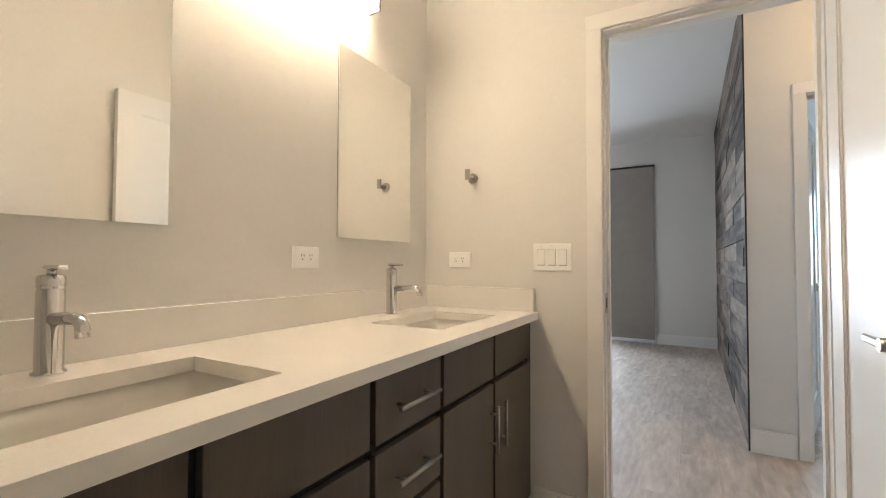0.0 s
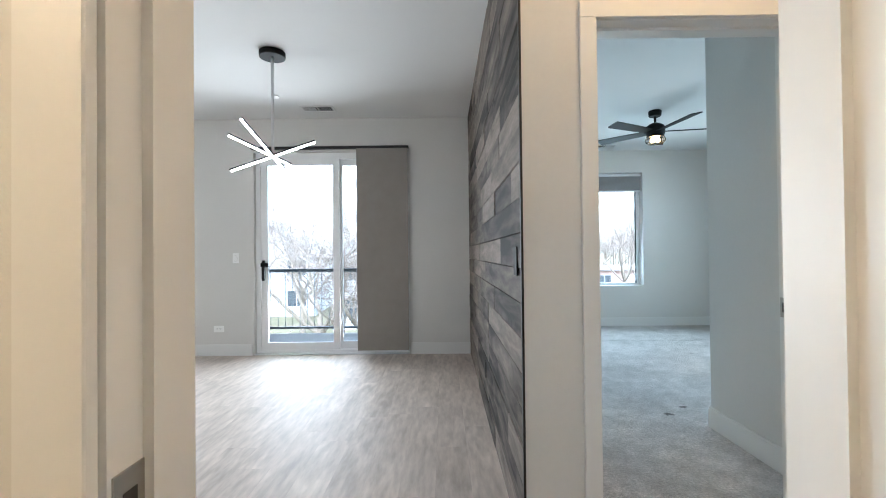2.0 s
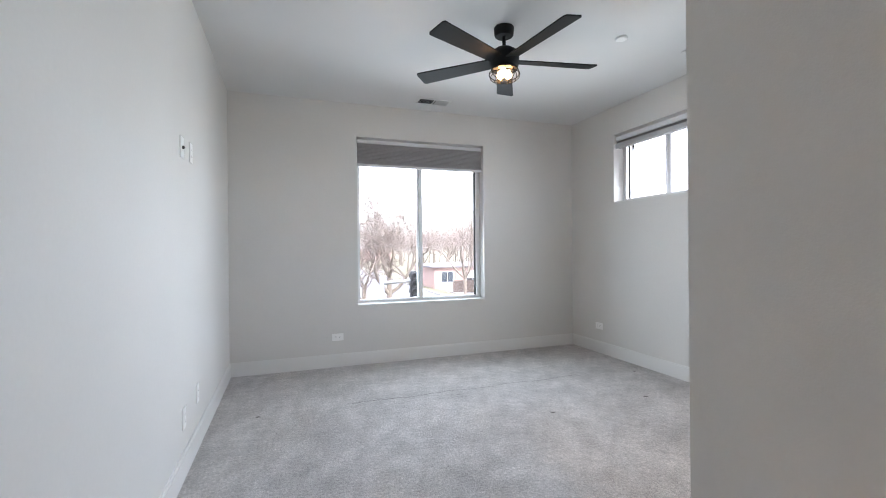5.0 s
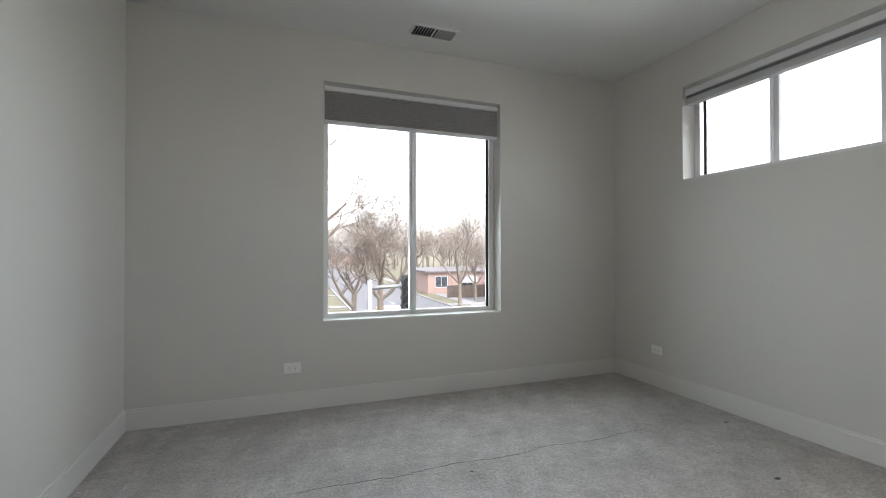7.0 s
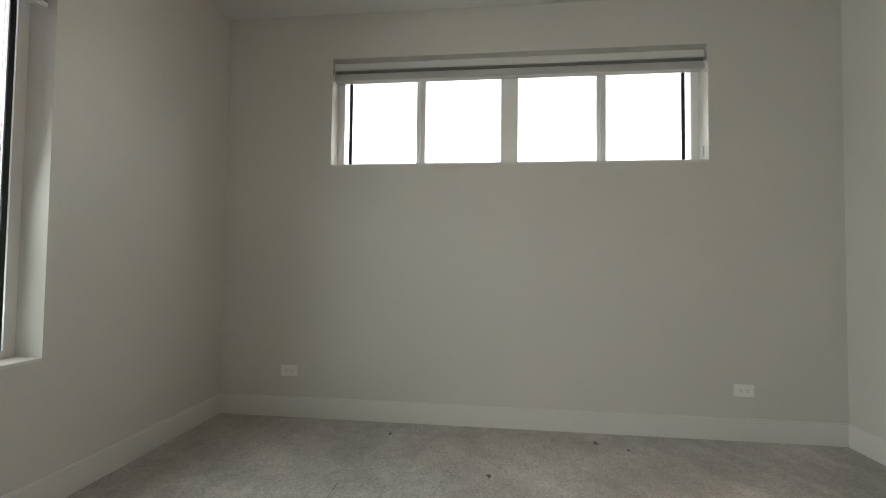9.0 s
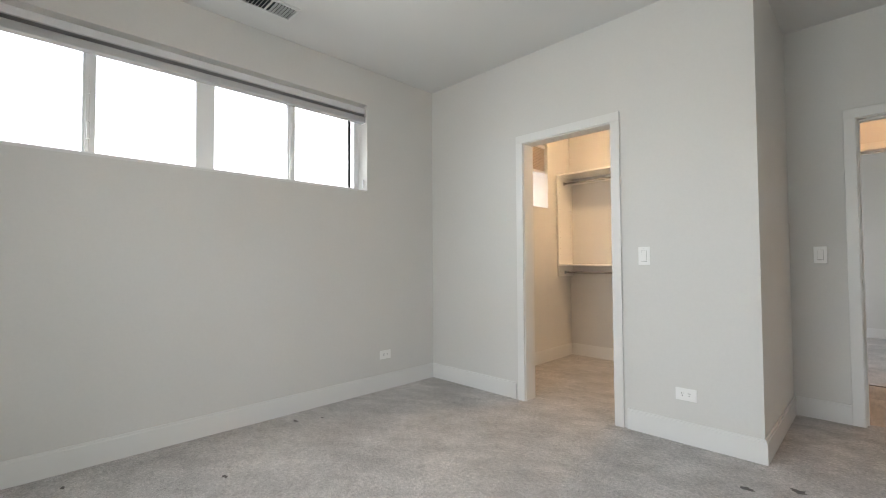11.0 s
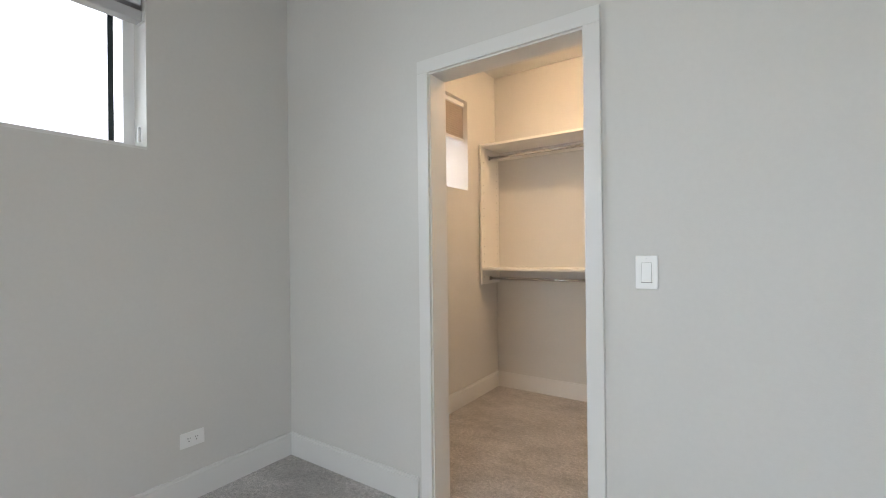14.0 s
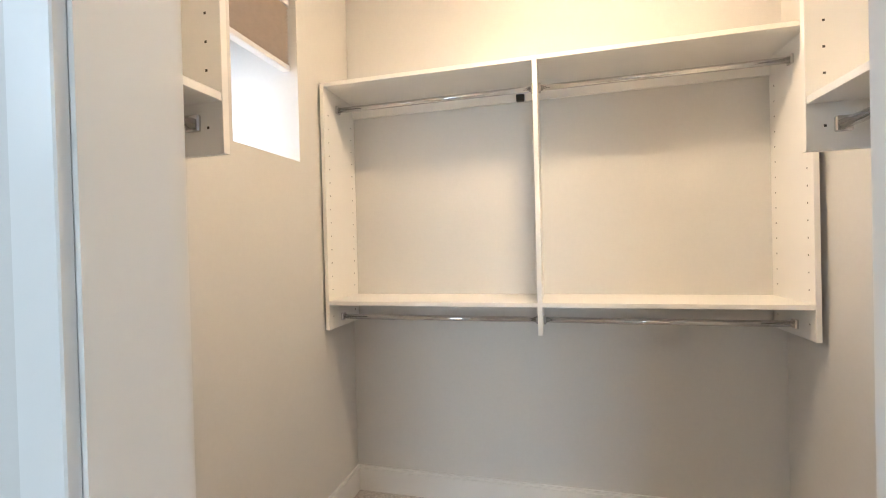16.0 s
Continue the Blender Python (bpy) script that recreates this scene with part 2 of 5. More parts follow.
NICKEL = material("brushed_nickel", (0.46, 0.43, 0.39), 0.28, 1.0, vary=0.05, scale=20)
HINGE = material("hinge_nickel", (0.30, 0.27, 0.24), 0.4, 1.0, vary=0.08, scale=30)
MIRROR = material("mirror_silver", (0.9, 0.9, 0.88), 0.0, 1.0)
MIRREDGE = material("mirror_edge", (0.25, 0.27, 0.26), 0.3, 0.5, vary=0.1)
PLATE = material("white_plastic", (0.90, 0.895, 0.88), 0.3, vary=0.01)
SEAM = material("plate_seam", (0.32, 0.31, 0.29), 0.6, vary=0.05)
SLOT = material("dark_slot", (0.05, 0.045, 0.04), 0.6, vary=0.1)
GLASS = glass("window_glass", (0.97, 0.985, 0.98))
CELL = material("cellular_fabric", (0.40, 0.39, 0.395), 0.9, vary=0.05, scale=30, bump=0.1, bump_scale=500)
CELLTAN = material("tan_cellular_fabric", (0.56, 0.49, 0.43), 0.9, vary=0.05, scale=30, bump=0.1, bump_scale=500)
RAILGR = material("grey_rail", (0.50, 0.50, 0.51), 0.5, vary=0.03)
RAILAL = material("shade_rail", (0.74, 0.74, 0.75), 0.5, vary=0.03)
PANELF = material("panel_blind_fabric", (0.29, 0.265, 0.24), 0.9, vary=0.05, scale=8, fine=0.06, fine_scale=160, bump=0.1, bump_scale=400)
FANBLK = material("fan_black", (0.006, 0.006, 0.006), 0.6, vary=0.15, scale=12, spec=0.2)
BULB = material("lamp_bulb", (1, 0.8, 0.5), 0.3, emit=(1, 0.55, 0.2), power=9)
LED = material("led_strip", (1, 1, 1), 0.4, emit=(1, 0.90, 0.80), power=4.5)
VLED = material("vanity_diffuser", (1, 0.95, 0.9), 0.4, emit=(1, 0.69, 0.405), power=5.0)
DOWN = material("downlight_lens", (1, 0.95, 0.9), 0.4, emit=(1, 0.60, 0.27), power=5.6)
DOWNC = material("closet_lens", (1, 0.95, 0.9), 0.4, emit=(1, 0.71, 0.41), power=15)
MELA = material("white_melamine", (0.86, 0.845, 0.81), 0.42, vary=0.012, scale=4)
CURTAIN = material("black_curtain", (0.014, 0.014, 0.018), 0.95, vary=0.1, scale=20)
ALU = material("grey_railing", (0.07, 0.085, 0.1), 0.4, 0.3, vary=0.1, scale=10)
CONC = material("concrete", (0.22, 0.215, 0.205), 0.9, vary=0.12, scale=1.5, fine=0.08, fine_scale=30, bump=0.2, bump_scale=60)
ASPH = material("asphalt", (0.125, 0.125, 0.128), 0.9, vary=0.15, scale=0.4, fine=0.1, fine_scale=20, bump=0.2, bump_scale=60)
GRASS = material("winter_grass", (0.125, 0.115, 0.068), 1.0, vary=0.3, scale=0.35, fine=0.3, fine_scale=9, bump=0.5, bump_scale=30)
BARK = material("bark", (0.15, 0.125, 0.10), 0.95, vary=0.3, scale=3, bump=0.5, bump_scale=25)
TWIG = material("twig", (0.17, 0.14, 0.12), 0.95, vary=0.3, scale=1.0)
BRICK = material("red_brick", (0.31, 0.215, 0.185), 0.9, vary=0.15, scale=1.5, fine=0.15, fine_scale=14, bump=0.3, bump_scale=20)
STONE = material("pale_stone", (0.26, 0.245, 0.225), 0.9, vary=0.2, scale=1.2, fine=0.2, fine_scale=5, bump=0.4, bump_scale=8)
ROOF = material("roof_shingle", (0.15, 0.14, 0.14), 0.95, vary=0.2, scale=2, fine=0.2, fine_scale=12)
SIDING = material("white_siding", (0.42, 0.43, 0.45), 0.7, vary=0.06, scale=2)
DARKPANE = material("far_window_pane", (0.05, 0.06, 0.07), 0.15, vary=0.2, scale=2)
FENCEW = material("brown_fence", (0.09, 0.07, 0.06), 0.9, vary=0.2, scale=3, random=0.15)
YELLOW = material("yellow_paint", (0.5, 0.36, 0.015), 0.35, vary=0.05)
SIGNALM = material("signal_black", (0.02, 0.022, 0.024), 0.5, vary=0.1)
GALV = material("galvanised_steel", (0.25, 0.26, 0.27), 0.5, 0.6, vary=0.1, scale=6)
TYRE = material("tyre_rubber", (0.02, 0.02, 0.02), 0.85, vary=0.1)
CARPAINT = material("car_paint", (0.25, 0.28, 0.31), 0.3, 0.3, vary=0.03, coat=0.5)
TEAL = material("teal_plastic", (0.02, 0.30, 0.30), 0.5, vary=0.1)
SIGNALG = material("signal_green", (0.1, 0.9, 0.6), 0.3, emit=(0.05, 1.0, 0.6), power=3)
STAIN = material("carpet_stain", (0.17, 0.155, 0.15), 1.0, vary=0.3, scale=40, bump=0.6, bump_scale=150)
GRILLE = material("vent_white", (0.76, 0.76, 0.75), 0.4, vary=0.02)
VENTDK = material("vent_shade", (0.03, 0.035, 0.04), 0.8, vary=0.1)

# ---------- structure ----------
H = 2.745


def wall(name, axis, c0, c1, a0, a1, holes=(), z0=0.0, z1=H, mat=PAINT, label="smooth painted off-white wall"):
    """A wall between c0 and c1, running a0 to a1 along the axis, with openings (from, to, bottom, top)."""
    cuts = sorted({a0, a1, *[h[0] for h in holes], *[h[1] for h in holes]})
    bm = bmesh.new()
    for s, e in zip(cuts, cuts[1:]):
        spans = [(z0, z1)]
        for h in holes:
            if h[0] <= s and e <= h[1]:
                spans = [p for q in spans for p in ((q[0], min(q[1], h[2])), (max(q[0], h[3]), q[1])) if p[1] - p[0] > 0.001]
        for q in spans:
            if axis == "x":
                box(bm, s, c0, q[0], e, c1, q[1])
            else:
                box(bm, c0, s, q[0], c1, e, q[1])
    bmesh.ops.remove_doubles(bm, verts=bm.verts, dist=0.0001)
    return single(name, bm, mat, label, "wall", kind="structure")


XE, YN, YC = 3.905, 5.045, 1.105
wall("wall_north", "x", YN, YN + 0.24, -0.13, XE + 0.24, [(1.227, 2.69, 0.617, 2.40)])
wall("wall_east", "y", XE, XE + 0.24, -4.6, YN, [(1.866, 4.29, 1.692, 2.435), (-0.258, 0.15, 1.692, 2.405), (-3.6, -2.2, 0.9, 2.3)])
wall("wall_plank", "y", -0.118, 0, -0.125, YN)
wall("wall_entry", "x", -0.125, 0.015, 0.0, 1.313, [(0.135, 0.96, 0, 2.055)])
wall("wall_closet", "x", YC - 0.12, YC, 1.313, XE, [(2.115, 2.86, 0, 2.055)])
wall("wall_closet_west", "y", 1.313, 1.44, -0.866, YC - 0.12)
wall("wall_closet_east", "y", 3.46, XE, -0.736, YC - 0.12, [(-0.258, 0.15, 1.692, 2.405)])
wall("wall_closet_south", "x", -0.866, -0.736, 1.44, XE)
wall("wall_hall_end", "y", 1.313, 1.44, -1.26, -0.866)
wall("wall_hall", "x", -1.39, -1.26, -1.7, XE, [(-0.745, -0.015, 0, 2.055), (0.25, 1.05, 0, 2.055)])
wall("wall_bath_west", "y", -1.7, -1.575, -4.6, -1.39)
wall("wall_bath_east", "y", 0.06, 0.18, -4.6, -1.39)
wall("wall_bath_south", "x", -4.72, -4.6, -1.7, XE + 0.24)
wall("wall_living_north", "x", 3.28, 3.46, -3.49, -0.118, [(-2.64, -0.84, 0.0, 2.36)])
wall("wall_living_return", "y", -3.49, -3.31, 3.46, 4.45)
wall("wall_bay", "x", 4.45, 4.65, -7.2, -3.31, [(-6.85, -4.22, 0.04, 2.33)])
wall("wall_living_west", "y", -7.2, -7.0, -1.39, 4.45)
wall("wall_living_south", "x", -1.39, -1.26, -7.0, -1.7)
single("ceiling", boxes((-7.2, -4.72, H, XE + 0.24, YN + 0.24, H + 0.2)), CEIL, "flat matt white painted ceiling", "ceiling", kind="structure")
single("floor_bedroom", boxes((-0.07, -0.07, -0.2, XE, YN, 0.0), (1.38, -0.8, -0.2, XE, -0.07, 0.0)), CARPET, "worn grey cut-pile carpet with stains", "carpet", kind="structure")
single("floor_guest_room", boxes((0.18, -4.6, -0.2, XE, -1.34, 0.0)), CARPET, "grey cut-pile carpet in the far room", "carpet", kind="structure")


def baseboard(runs):
    """Flat boards with a slim cap along the foot of the walls: (axis, face, side, from, to)."""
    for axis, c, side, a0, a1 in runs:
        bm = bmesh.new()
        for t, z0, z1 in ((0.014, 0.0, 0.118), (0.009, 0.118, 0.132)):
            lo, hi = sorted((c, c + side * t))
            if axis == "x":
                box(bm, a0, lo, z0, a1, hi, z1)
            else:
                box(bm, lo, a0, z0, hi, a1, z1)
        single("baseboard", bm, TRIM, "white painted flat baseboard along the wall", "baseboard", kind="structure")


single("trim", boxes((-0.135, -0.134, 0.0, -0.118, -0.125, H)), PAINT, "painted wall end beside the board cladding", "wall", kind="structure")
baseboard([
    ("x", YN, -1, 0.014, XE - 0.014), ("y", XE, -1, YC + 0.014, YN), ("y", 0.0, 1, 0.015, YN),
    ("x", YC, 1, 1.313, 2.045), ("x", YC, 1, 2.93, XE), ("y", 1.313, -1, 0.03, YC + 0.014),
    ("x", 0.015, 1, 1.01, 1.299), ("x", -0.736, 1, 1.454, 3.446), ("y", 3.46, -1, -0.736, YC - 0.12), ("y", 1.44, 1, -0.736, YC - 0.12),
    ("x", -0.134, -1, -0.134, 0.08), ("x", -0.125, -1, 1.01, 1.299), ("y", 1.313, -1, -1.246, -0.139),
    ("x", -1.26, 1, 1.12, 1.299), ("x", -1.26, 1, 0.06, 0.18), ("x", -1.26, 1, -6.9, -0.82),
    ("x", -1.39, -1, -1.02, -0.81), ("y", 0.06, -1, -4.6, -1.41),
    ("x", 3.28, -1, -3.49, -2.66), ("x", 3.28, -1, -0.82, -0.143), ("y", -3.49, -1, 3.28, 4.43), ("x", 4.45, -1, -7.0, -3.51),
    ("x", -4.6, 1, 0.2, 3.85), ("y", 0.18, 1, -4.6, -1.41),
])


# ---------- doors ----------
def lever(door, x, z, y_face, side, turn):
    """A lever handle on a square rose: the lever runs along turn (+1 or -1) in x."""
    h = part("handle", boxes((x - 0.03, min(y_face, y_face + side * 0.008), z - 0.03, x + 0.03, max(y_face, y_face + side * 0.008), z + 0.03), bev=0.002), NICKEL, door, "square nickel rose")
    bm = bmesh.new()
    y = y_face + side * 0.055
    tube(bm, ((x, y_face, z), (x, y_face + side * 0.04, z)), (0.011, 0.011))
    tube(bm, ((x, y_face + side * 0.03, z), (x, y + side * 0.008, z)), (0.015, 0.015))
    box(bm, min(x, x + turn * 0.11), y - 0.006, z - 0.009, max(x, x + turn * 0.11), y + 0.006, z + 0.009, bev=0.003)
    part("lever", bm, NICKEL, h, "brushed nickel lever")


def leaf_into(parent, width, height, hinge_side, hx, hy, angle, thickness=0.035, levers=True):
    """A one-panel leaf, hinged at (hx, hy) of the door's own frame. It runs along its local x from the hinge."""
    swing = thing("leaf", Matrix.Translation((hx, hy, 0)) @ Matrix.Rotation(radians(angle), 4, "Z"))
    swing.parent = parent
    s, t = 0.11, thickness
    bm = bmesh.new()
    for b in ((0, 0, 0.008, s, t, height), (width - s, 0, 0.008, width, t, height), (s, 0, 0.008, width - s, t, 0.008 + 0.2), (s, 0, height - s, width - s, t, height)):
        box(bm, *b)
    box(bm, s, 0.009, 0.208, width - s, t - 0.009, height - s)
    for x0, x1, z0, z1 in ((s, s + 0.008, 0.208, height - s), (width - s - 0.008, width - s, 0.208, height - s), (s, width - s, 0.208, 0.216), (s, width - s, height - s - 0.008, height - s)):
        box(bm, x0, 0.004, z0, x1, t - 0.004, z1)
    bmesh.ops.remove_doubles(bm, verts=bm.verts, dist=0.0001)
    part("panel", bm, DOORP, swing, "white one-panel door leaf")
    if levers:
        lever(swing, width - 0.06, 0.925, 0.0, -1, -1)
        lever(swing, width - 0.06, 0.925, t, 1, -1)
        bm = boxes((width, t / 2 - 0.013, 0.88, width + 0.002, t / 2 + 0.013, 0.97))
        tube(bm, ((width, t / 2, 0.925), (width + 0.01, t / 2, 0.925)), (0.009, 0.007))
        part("latch", bm, NICKEL, swing, "nickel latch plate")
    for z in (0.28, 1.03, 1.78):
        bm = boxes((-0.003, 0.0, z - 0.045, -0.0005, t, z + 0.045))
        tube(bm, ((-0.004, -0.006 if hinge_side < 0 else t + 0.006, z - 0.047), (-0.004, -0.006 if hinge_side < 0 else t + 0.006, z + 0.047)), (0.007, 0.007))
        part("hinge", bm, HINGE, swing, "dark nickel butt hinge")
    return swing


def door_frame(name, x0, x1, y0, y1, top, label):
    """Jamb and flat casings on both faces round a clear opening x0..x1 in a wall y0..y1."""
    d = thing(name, Matrix.Identity(4), label, "door", kind="structure")
    j = 0.02
    part("jamb", boxes((x0 - j, y0, 0, x0, y1, top + j)), TRIM, d)
    part("jamb", boxes((x1, y0, 0, x1 + j, y1, top + j)), TRIM, d)
    part("head_jamb", boxes((x0, y0, top, x1, y1, top + j)), TRIM, d)
    for y, s in ((y0, -1), (y1, 1)):
        lo, hi = sorted((y, y + s * 0.016))
        part("casing", boxes((x0 - 0.068, lo, 0, x0 - 0.006, hi, top + 0.006), bev=0.002), TRIM, d)
        part("casing", boxes((x1 + 0.006, lo, 0, x1 + 0.068, hi, top + 0.006), bev=0.002), TRIM, d)
        part("head_casing", boxes((x0 - 0.068, lo, top + 0.006, x1 + 0.068, hi, top + 0.068), bev=0.002), TRIM, d)
    return d


def stop(d, x0, x1, y0, y1, top):
    part("door_stop", boxes((x0, y0, 0, x0 + 0.011, y1, top)), TRIM, d)
    part("door_stop", boxes((x1 - 0.011, y0, 0, x1, y1, top)), TRIM, d)
    part("door_stop", boxes((x0 + 0.011, y0, top - 0.011, x1 - 0.011, y1, top)), TRIM, d)


def strike(d, x, y, side):
    bm = boxes((min(x, x + side * 0.002), y - 0.02, 0.885, max(x, x + side * 0.002), y + 0.02, 0.965), bev=0.0004)
    s = part("strike_plate", bm, NICKEL, d, "nickel strike plate")
    part("strike_hole", boxes((min(x + side * 0.002, x + side * 0.0028), y - 0.009, 0.905, max(x + side * 0.002, x + side * 0.0028), y + 0.009, 0.945)), SLOT, s)


TOP = 2.035
door = door_frame("door_1", 0.155, 0.94, -0.125, 0.015, TOP, "white bedroom door standing open with nickel levers")
stop(door, 0.155, 0.94, -0.07, -0.03, TOP)
strike(door, 0.94, -0.005, -1)
leaf_into(door, 0.775, 2.025, 1, 0.163, 0.022, 75.5)
door = door_frame("door_2", 2.135, 2.84, YC - 0.12, YC, TOP, "white cased opening into the closet")
door = door_frame("door_3", -0.725, -0.035, -1.39, -1.26, TOP, "white bathroom door standing open with nickel lever")
stop(door, -0.725, -0.035, -1.345, -1.31, TOP)
strike(door, -0.725, -1.365, 1)
leaf_into(door, 0.68, 2.025, 1, -0.033, -1.402, -90.0)
door = door_frame("door_4", 0.27, 1.03, -1.39, -1.26, TOP, "white door of the far room standing open")
stop(door, 0.27, 1.03, -1.345, -1.31, TOP)
leaf_into(door, 0.75, 2.025, -1, 0.285, -1.40, -79.0)

single("threshold", boxes((0.27, -1.347, 0.0, 1.03, -1.325, 0.005), bev=0.002), SUBF, "dark carpet edge strip in the doorway", "threshold", kind="structure")

# ---------- windows ----------
def pleats(x0, x1, y, z0, z1, n, depth):
    """A pleated cellular cloth hanging between z1 and z0."""
    bm = bmesh.new()
    for s in (1, -1):
        rows = []
        for i in range(2 * n + 1):
            z = z1 + (z0 - z1) * i / (2 * n)
            yy = y + s * (depth if i % 2 else 0.006)
            rows.append((bm.verts.new((x0, yy, z)), bm.verts.new((x1, yy, z))))
        for a, b in zip(rows, rows[1:]):
            bm.faces.new((a[0], a[1], b[1], b[0]))
    return bm


def shade(m, x0, x1, y, top, bottom, cloth, n, label, tab=()):
    s = thing("window_shade", m, label, "window shade")
    part("head_rail", boxes((x0, y - 0.022, top - 0.035, x1, y + 0.022, top), bev=0.003), RAILAL, s, "pale grey head rail")
    part("cloth", pleats(x0 + 0.004, x1 - 0.004, y, bottom + 0.022, top - 0.035, n, 0.019), cloth, s)
    part("bottom_rail", boxes((x0, y - 0.02, bottom, x1, y + 0.02, bottom + 0.024), bev=0.004), RAILAL, s, "pale grey bottom rail")
    for t in tab:
        part("pull_tab", boxes((t - 0.02, y - 0.03, bottom - 0.006, t + 0.02, y - 0.02, bottom + 0.006), bev=0.002), RAILAL, s)
    return s


def window(name, m, w, z0, z1, y, panes, label, screens=(), locks=(), sill=True, f=0.045):
    """Vinyl sliding window in a drywall recess. panes: clear spans (x from, x to) between stiles; y is the depth of the frame."""
    win = thing(name, m, label, "window", kind="structure")
    part("window_frame", boxes((0, y, z0, f, y + 0.07, z1), (w - f, y, z0, w, y + 0.07, z1), (f, y, z0, w - f, y + 0.07, z0 + f), (f, y, z1 - f, w - f, y + 0.07, z1)), VINYLW, win)
    edges = [(a[1], b[0]) for a, b in zip(panes, panes[1:])]
    for i, (a, b) in enumerate(edges):
        part("stile", boxes((a, y + 0.006, z0 + f, b, y + 0.06, z1 - f), bev=0.002), VINYLW, win)
        if b - a < 0.09:
            part("stile_lip", boxes((a + 0.012, y - 0.006, z0 + f, a + 0.030, y + 0.006, z1 - f), bev=0.002), VINYLW, win)
    for i, (a, b) in enumerate(panes):
        p = part("pane", boxes((a - 0.004, y + 0.03, z0 + f - 0.004, b + 0.004, y + 0.036, z1 - f + 0.004)), GLASS, win, "clear window pane")
        p.visible_shadow = False
    for x in screens:
        part("gasket", boxes((x - 0.011, y - 0.002, z0 + f, x + 0.011, y + 0.005, z1 - f)), GASKET, win, "dark screen track")
    for x, z in locks:
        bm = bmesh.new()
        box(bm, x - 0.008, y - 0.02, z - 0.05, x + 0.008, y - 0.006, z + 0.05, bev=0.004)
        part("window_latch", bm, VINYLW, win)
    if sill:
        part("window_sill", boxes((0.0, 0.0, z0, w, y, z0 + 0.012)), TRIM, win)
    return win


SOUTHWARD = Matrix.Rotation(radians(-90), 4, "Z")
m_n = Matrix.Translation((1.227, YN, 0))
window("window_1", m_n, 1.463, 0.617, 2.40, 0.13, [(0.05, 0.70), (0.755, 1.395)], "white vinyl sliding window, two panes", screens=(1.398,), locks=((0.725, 0.80),))
shade(m_n, 0.008, 1.45, 0.045, 2.378, 2.10, CELL, 15, "grey cellular shade, mostly raised", tab=(0.35, 1.1))
m_e = Matrix.Translation((XE, 4.29, 0)) @ SOUTHWARD
window("window_2", m_e, 2.424, 1.692, 2.435, 0.13, [(0.085, 0.565), (0.625, 1.15), (1.265, 1.785), (1.845, 2.335)], "white vinyl strip window, four panes", screens=(0.092, 2.330), locks=((0.59, 1.86), (0.59, 2.12), (1.81, 1.86), (1.81, 2.12)))
strip = thing("window_shade", m_e, "pale grey cellular shade, fully raised", "window shade")
part("head_rail", boxes((0.008, 0.02, 2.362, 2.416, 0.072, 2.41), bev=0.004), RAILAL, strip, "pale grey head rail")
part("cloth", pleats(0.012, 2.412, 0.046, 2.335, 2.362, 4, 0.02), CELL, strip, "dark folded cloth edge")
part("bottom_rail", boxes((0.008, 0.014, 2.285, 2.416, 0.076, 2.335), bev=0.006, seg=2), RAILGR, strip, "mid-grey bottom rail")
part("end_cap", boxes((0.002, 0.012, 2.283, 0.008, 0.078, 2.337)), PLATE, strip)
part("end_cap", boxes((2.416, 0.012, 2.283, 2.422, 0.078, 2.337)), PLATE, strip)
part("lift_handle", boxes((2.400, 0.03, 1.73, 2.414, 0.045, 1.80), bev=0.003), RAILAL, strip, "small grey lift handle")
m_c = Matrix.Translation((XE, 0.15, 0)) @ SOUTHWARD
window("window_3", m_c, 0.408, 1.692, 2.405, 0.10, [(0.05, 0.358)], "small white closet window with one pane", sill=False)
shade(Matrix.Translation((3.46, 0.15, 0)) @ SOUTHWARD, 0.006, 0.402, 0.05, 2.40, 2.085, CELLTAN, 15, "tan cellular shade, half lowered")

# sliding balcony door
sl = thing("door_5", Matrix.Translation((-2.64, 3.28, 0)), "white sliding glass balcony door, closed", "door", kind="structure")
part("door_frame", boxes((0, 0.06, 0, 0.055, 0.16, 2.36), (1.745, 0.06, 0, 1.8, 0.16, 2.36), (0.055, 0.06, 2.29, 1.745, 0.16, 2.36), (0.055, 0.06, 0, 1.745, 0.16, 0.045)), VINYLW, sl)
for x0, x1, y in ((0.055, 0.98, 0.07), (0.93, 1.745, 0.115)):
    s = part("sash", boxes((x0, y, 0.045, x0 + 0.075, y + 0.04, 2.29), (x1 - 0.075, y, 0.045, x1, y + 0.04, 2.29), (x0 + 0.075, y, 0.045, x1 - 0.075, y + 0.04, 0.13), (x0 + 0.075, y, 2.22, x1 - 0.075, y + 0.04, 2.29)), VINYLW, sl)
    p = part("pane", boxes((x0 + 0.07, y + 0.016, 0.125, x1 - 0.07, y + 0.022, 2.225)), GLASS, s, "clear door pane")
    p.visible_shadow = False
bm = boxes((0.075, 0.03, 0.86, 0.105, 0.07, 1.10), bev=0.006)
box(bm, 0.06, 0.03, 1.02, 0.15, 0.05, 1.07, bev=0.004)
part("handle", bm, FANBLK, sl, "black pull handle")
part("track", boxes((0.0, 0.0, 0.0, 1.8, 0.06, 0.012)), RAILAL, sl)
pb = thing("panel_blind", Matrix.Translation((-1.43, 3.22, 0.035)), "grey-beige fabric panel blind hanging beside balcony door", "blind")
part("panel", boxes((0.0, 0.0, 0.02, 0.59, 0.004, 2.345)), PANELF, pb)
part("head_rail", boxes((-1.22, -0.01, 2.345, 0.60, 0.05, 2.372), bev=0.003), BLACKTRIM, pb, "slim black track")
part("bottom_bar", boxes((0.0, -0.006, 0.0, 0.59, 0.01, 0.022), bev=0.003), RAILAL, pb)
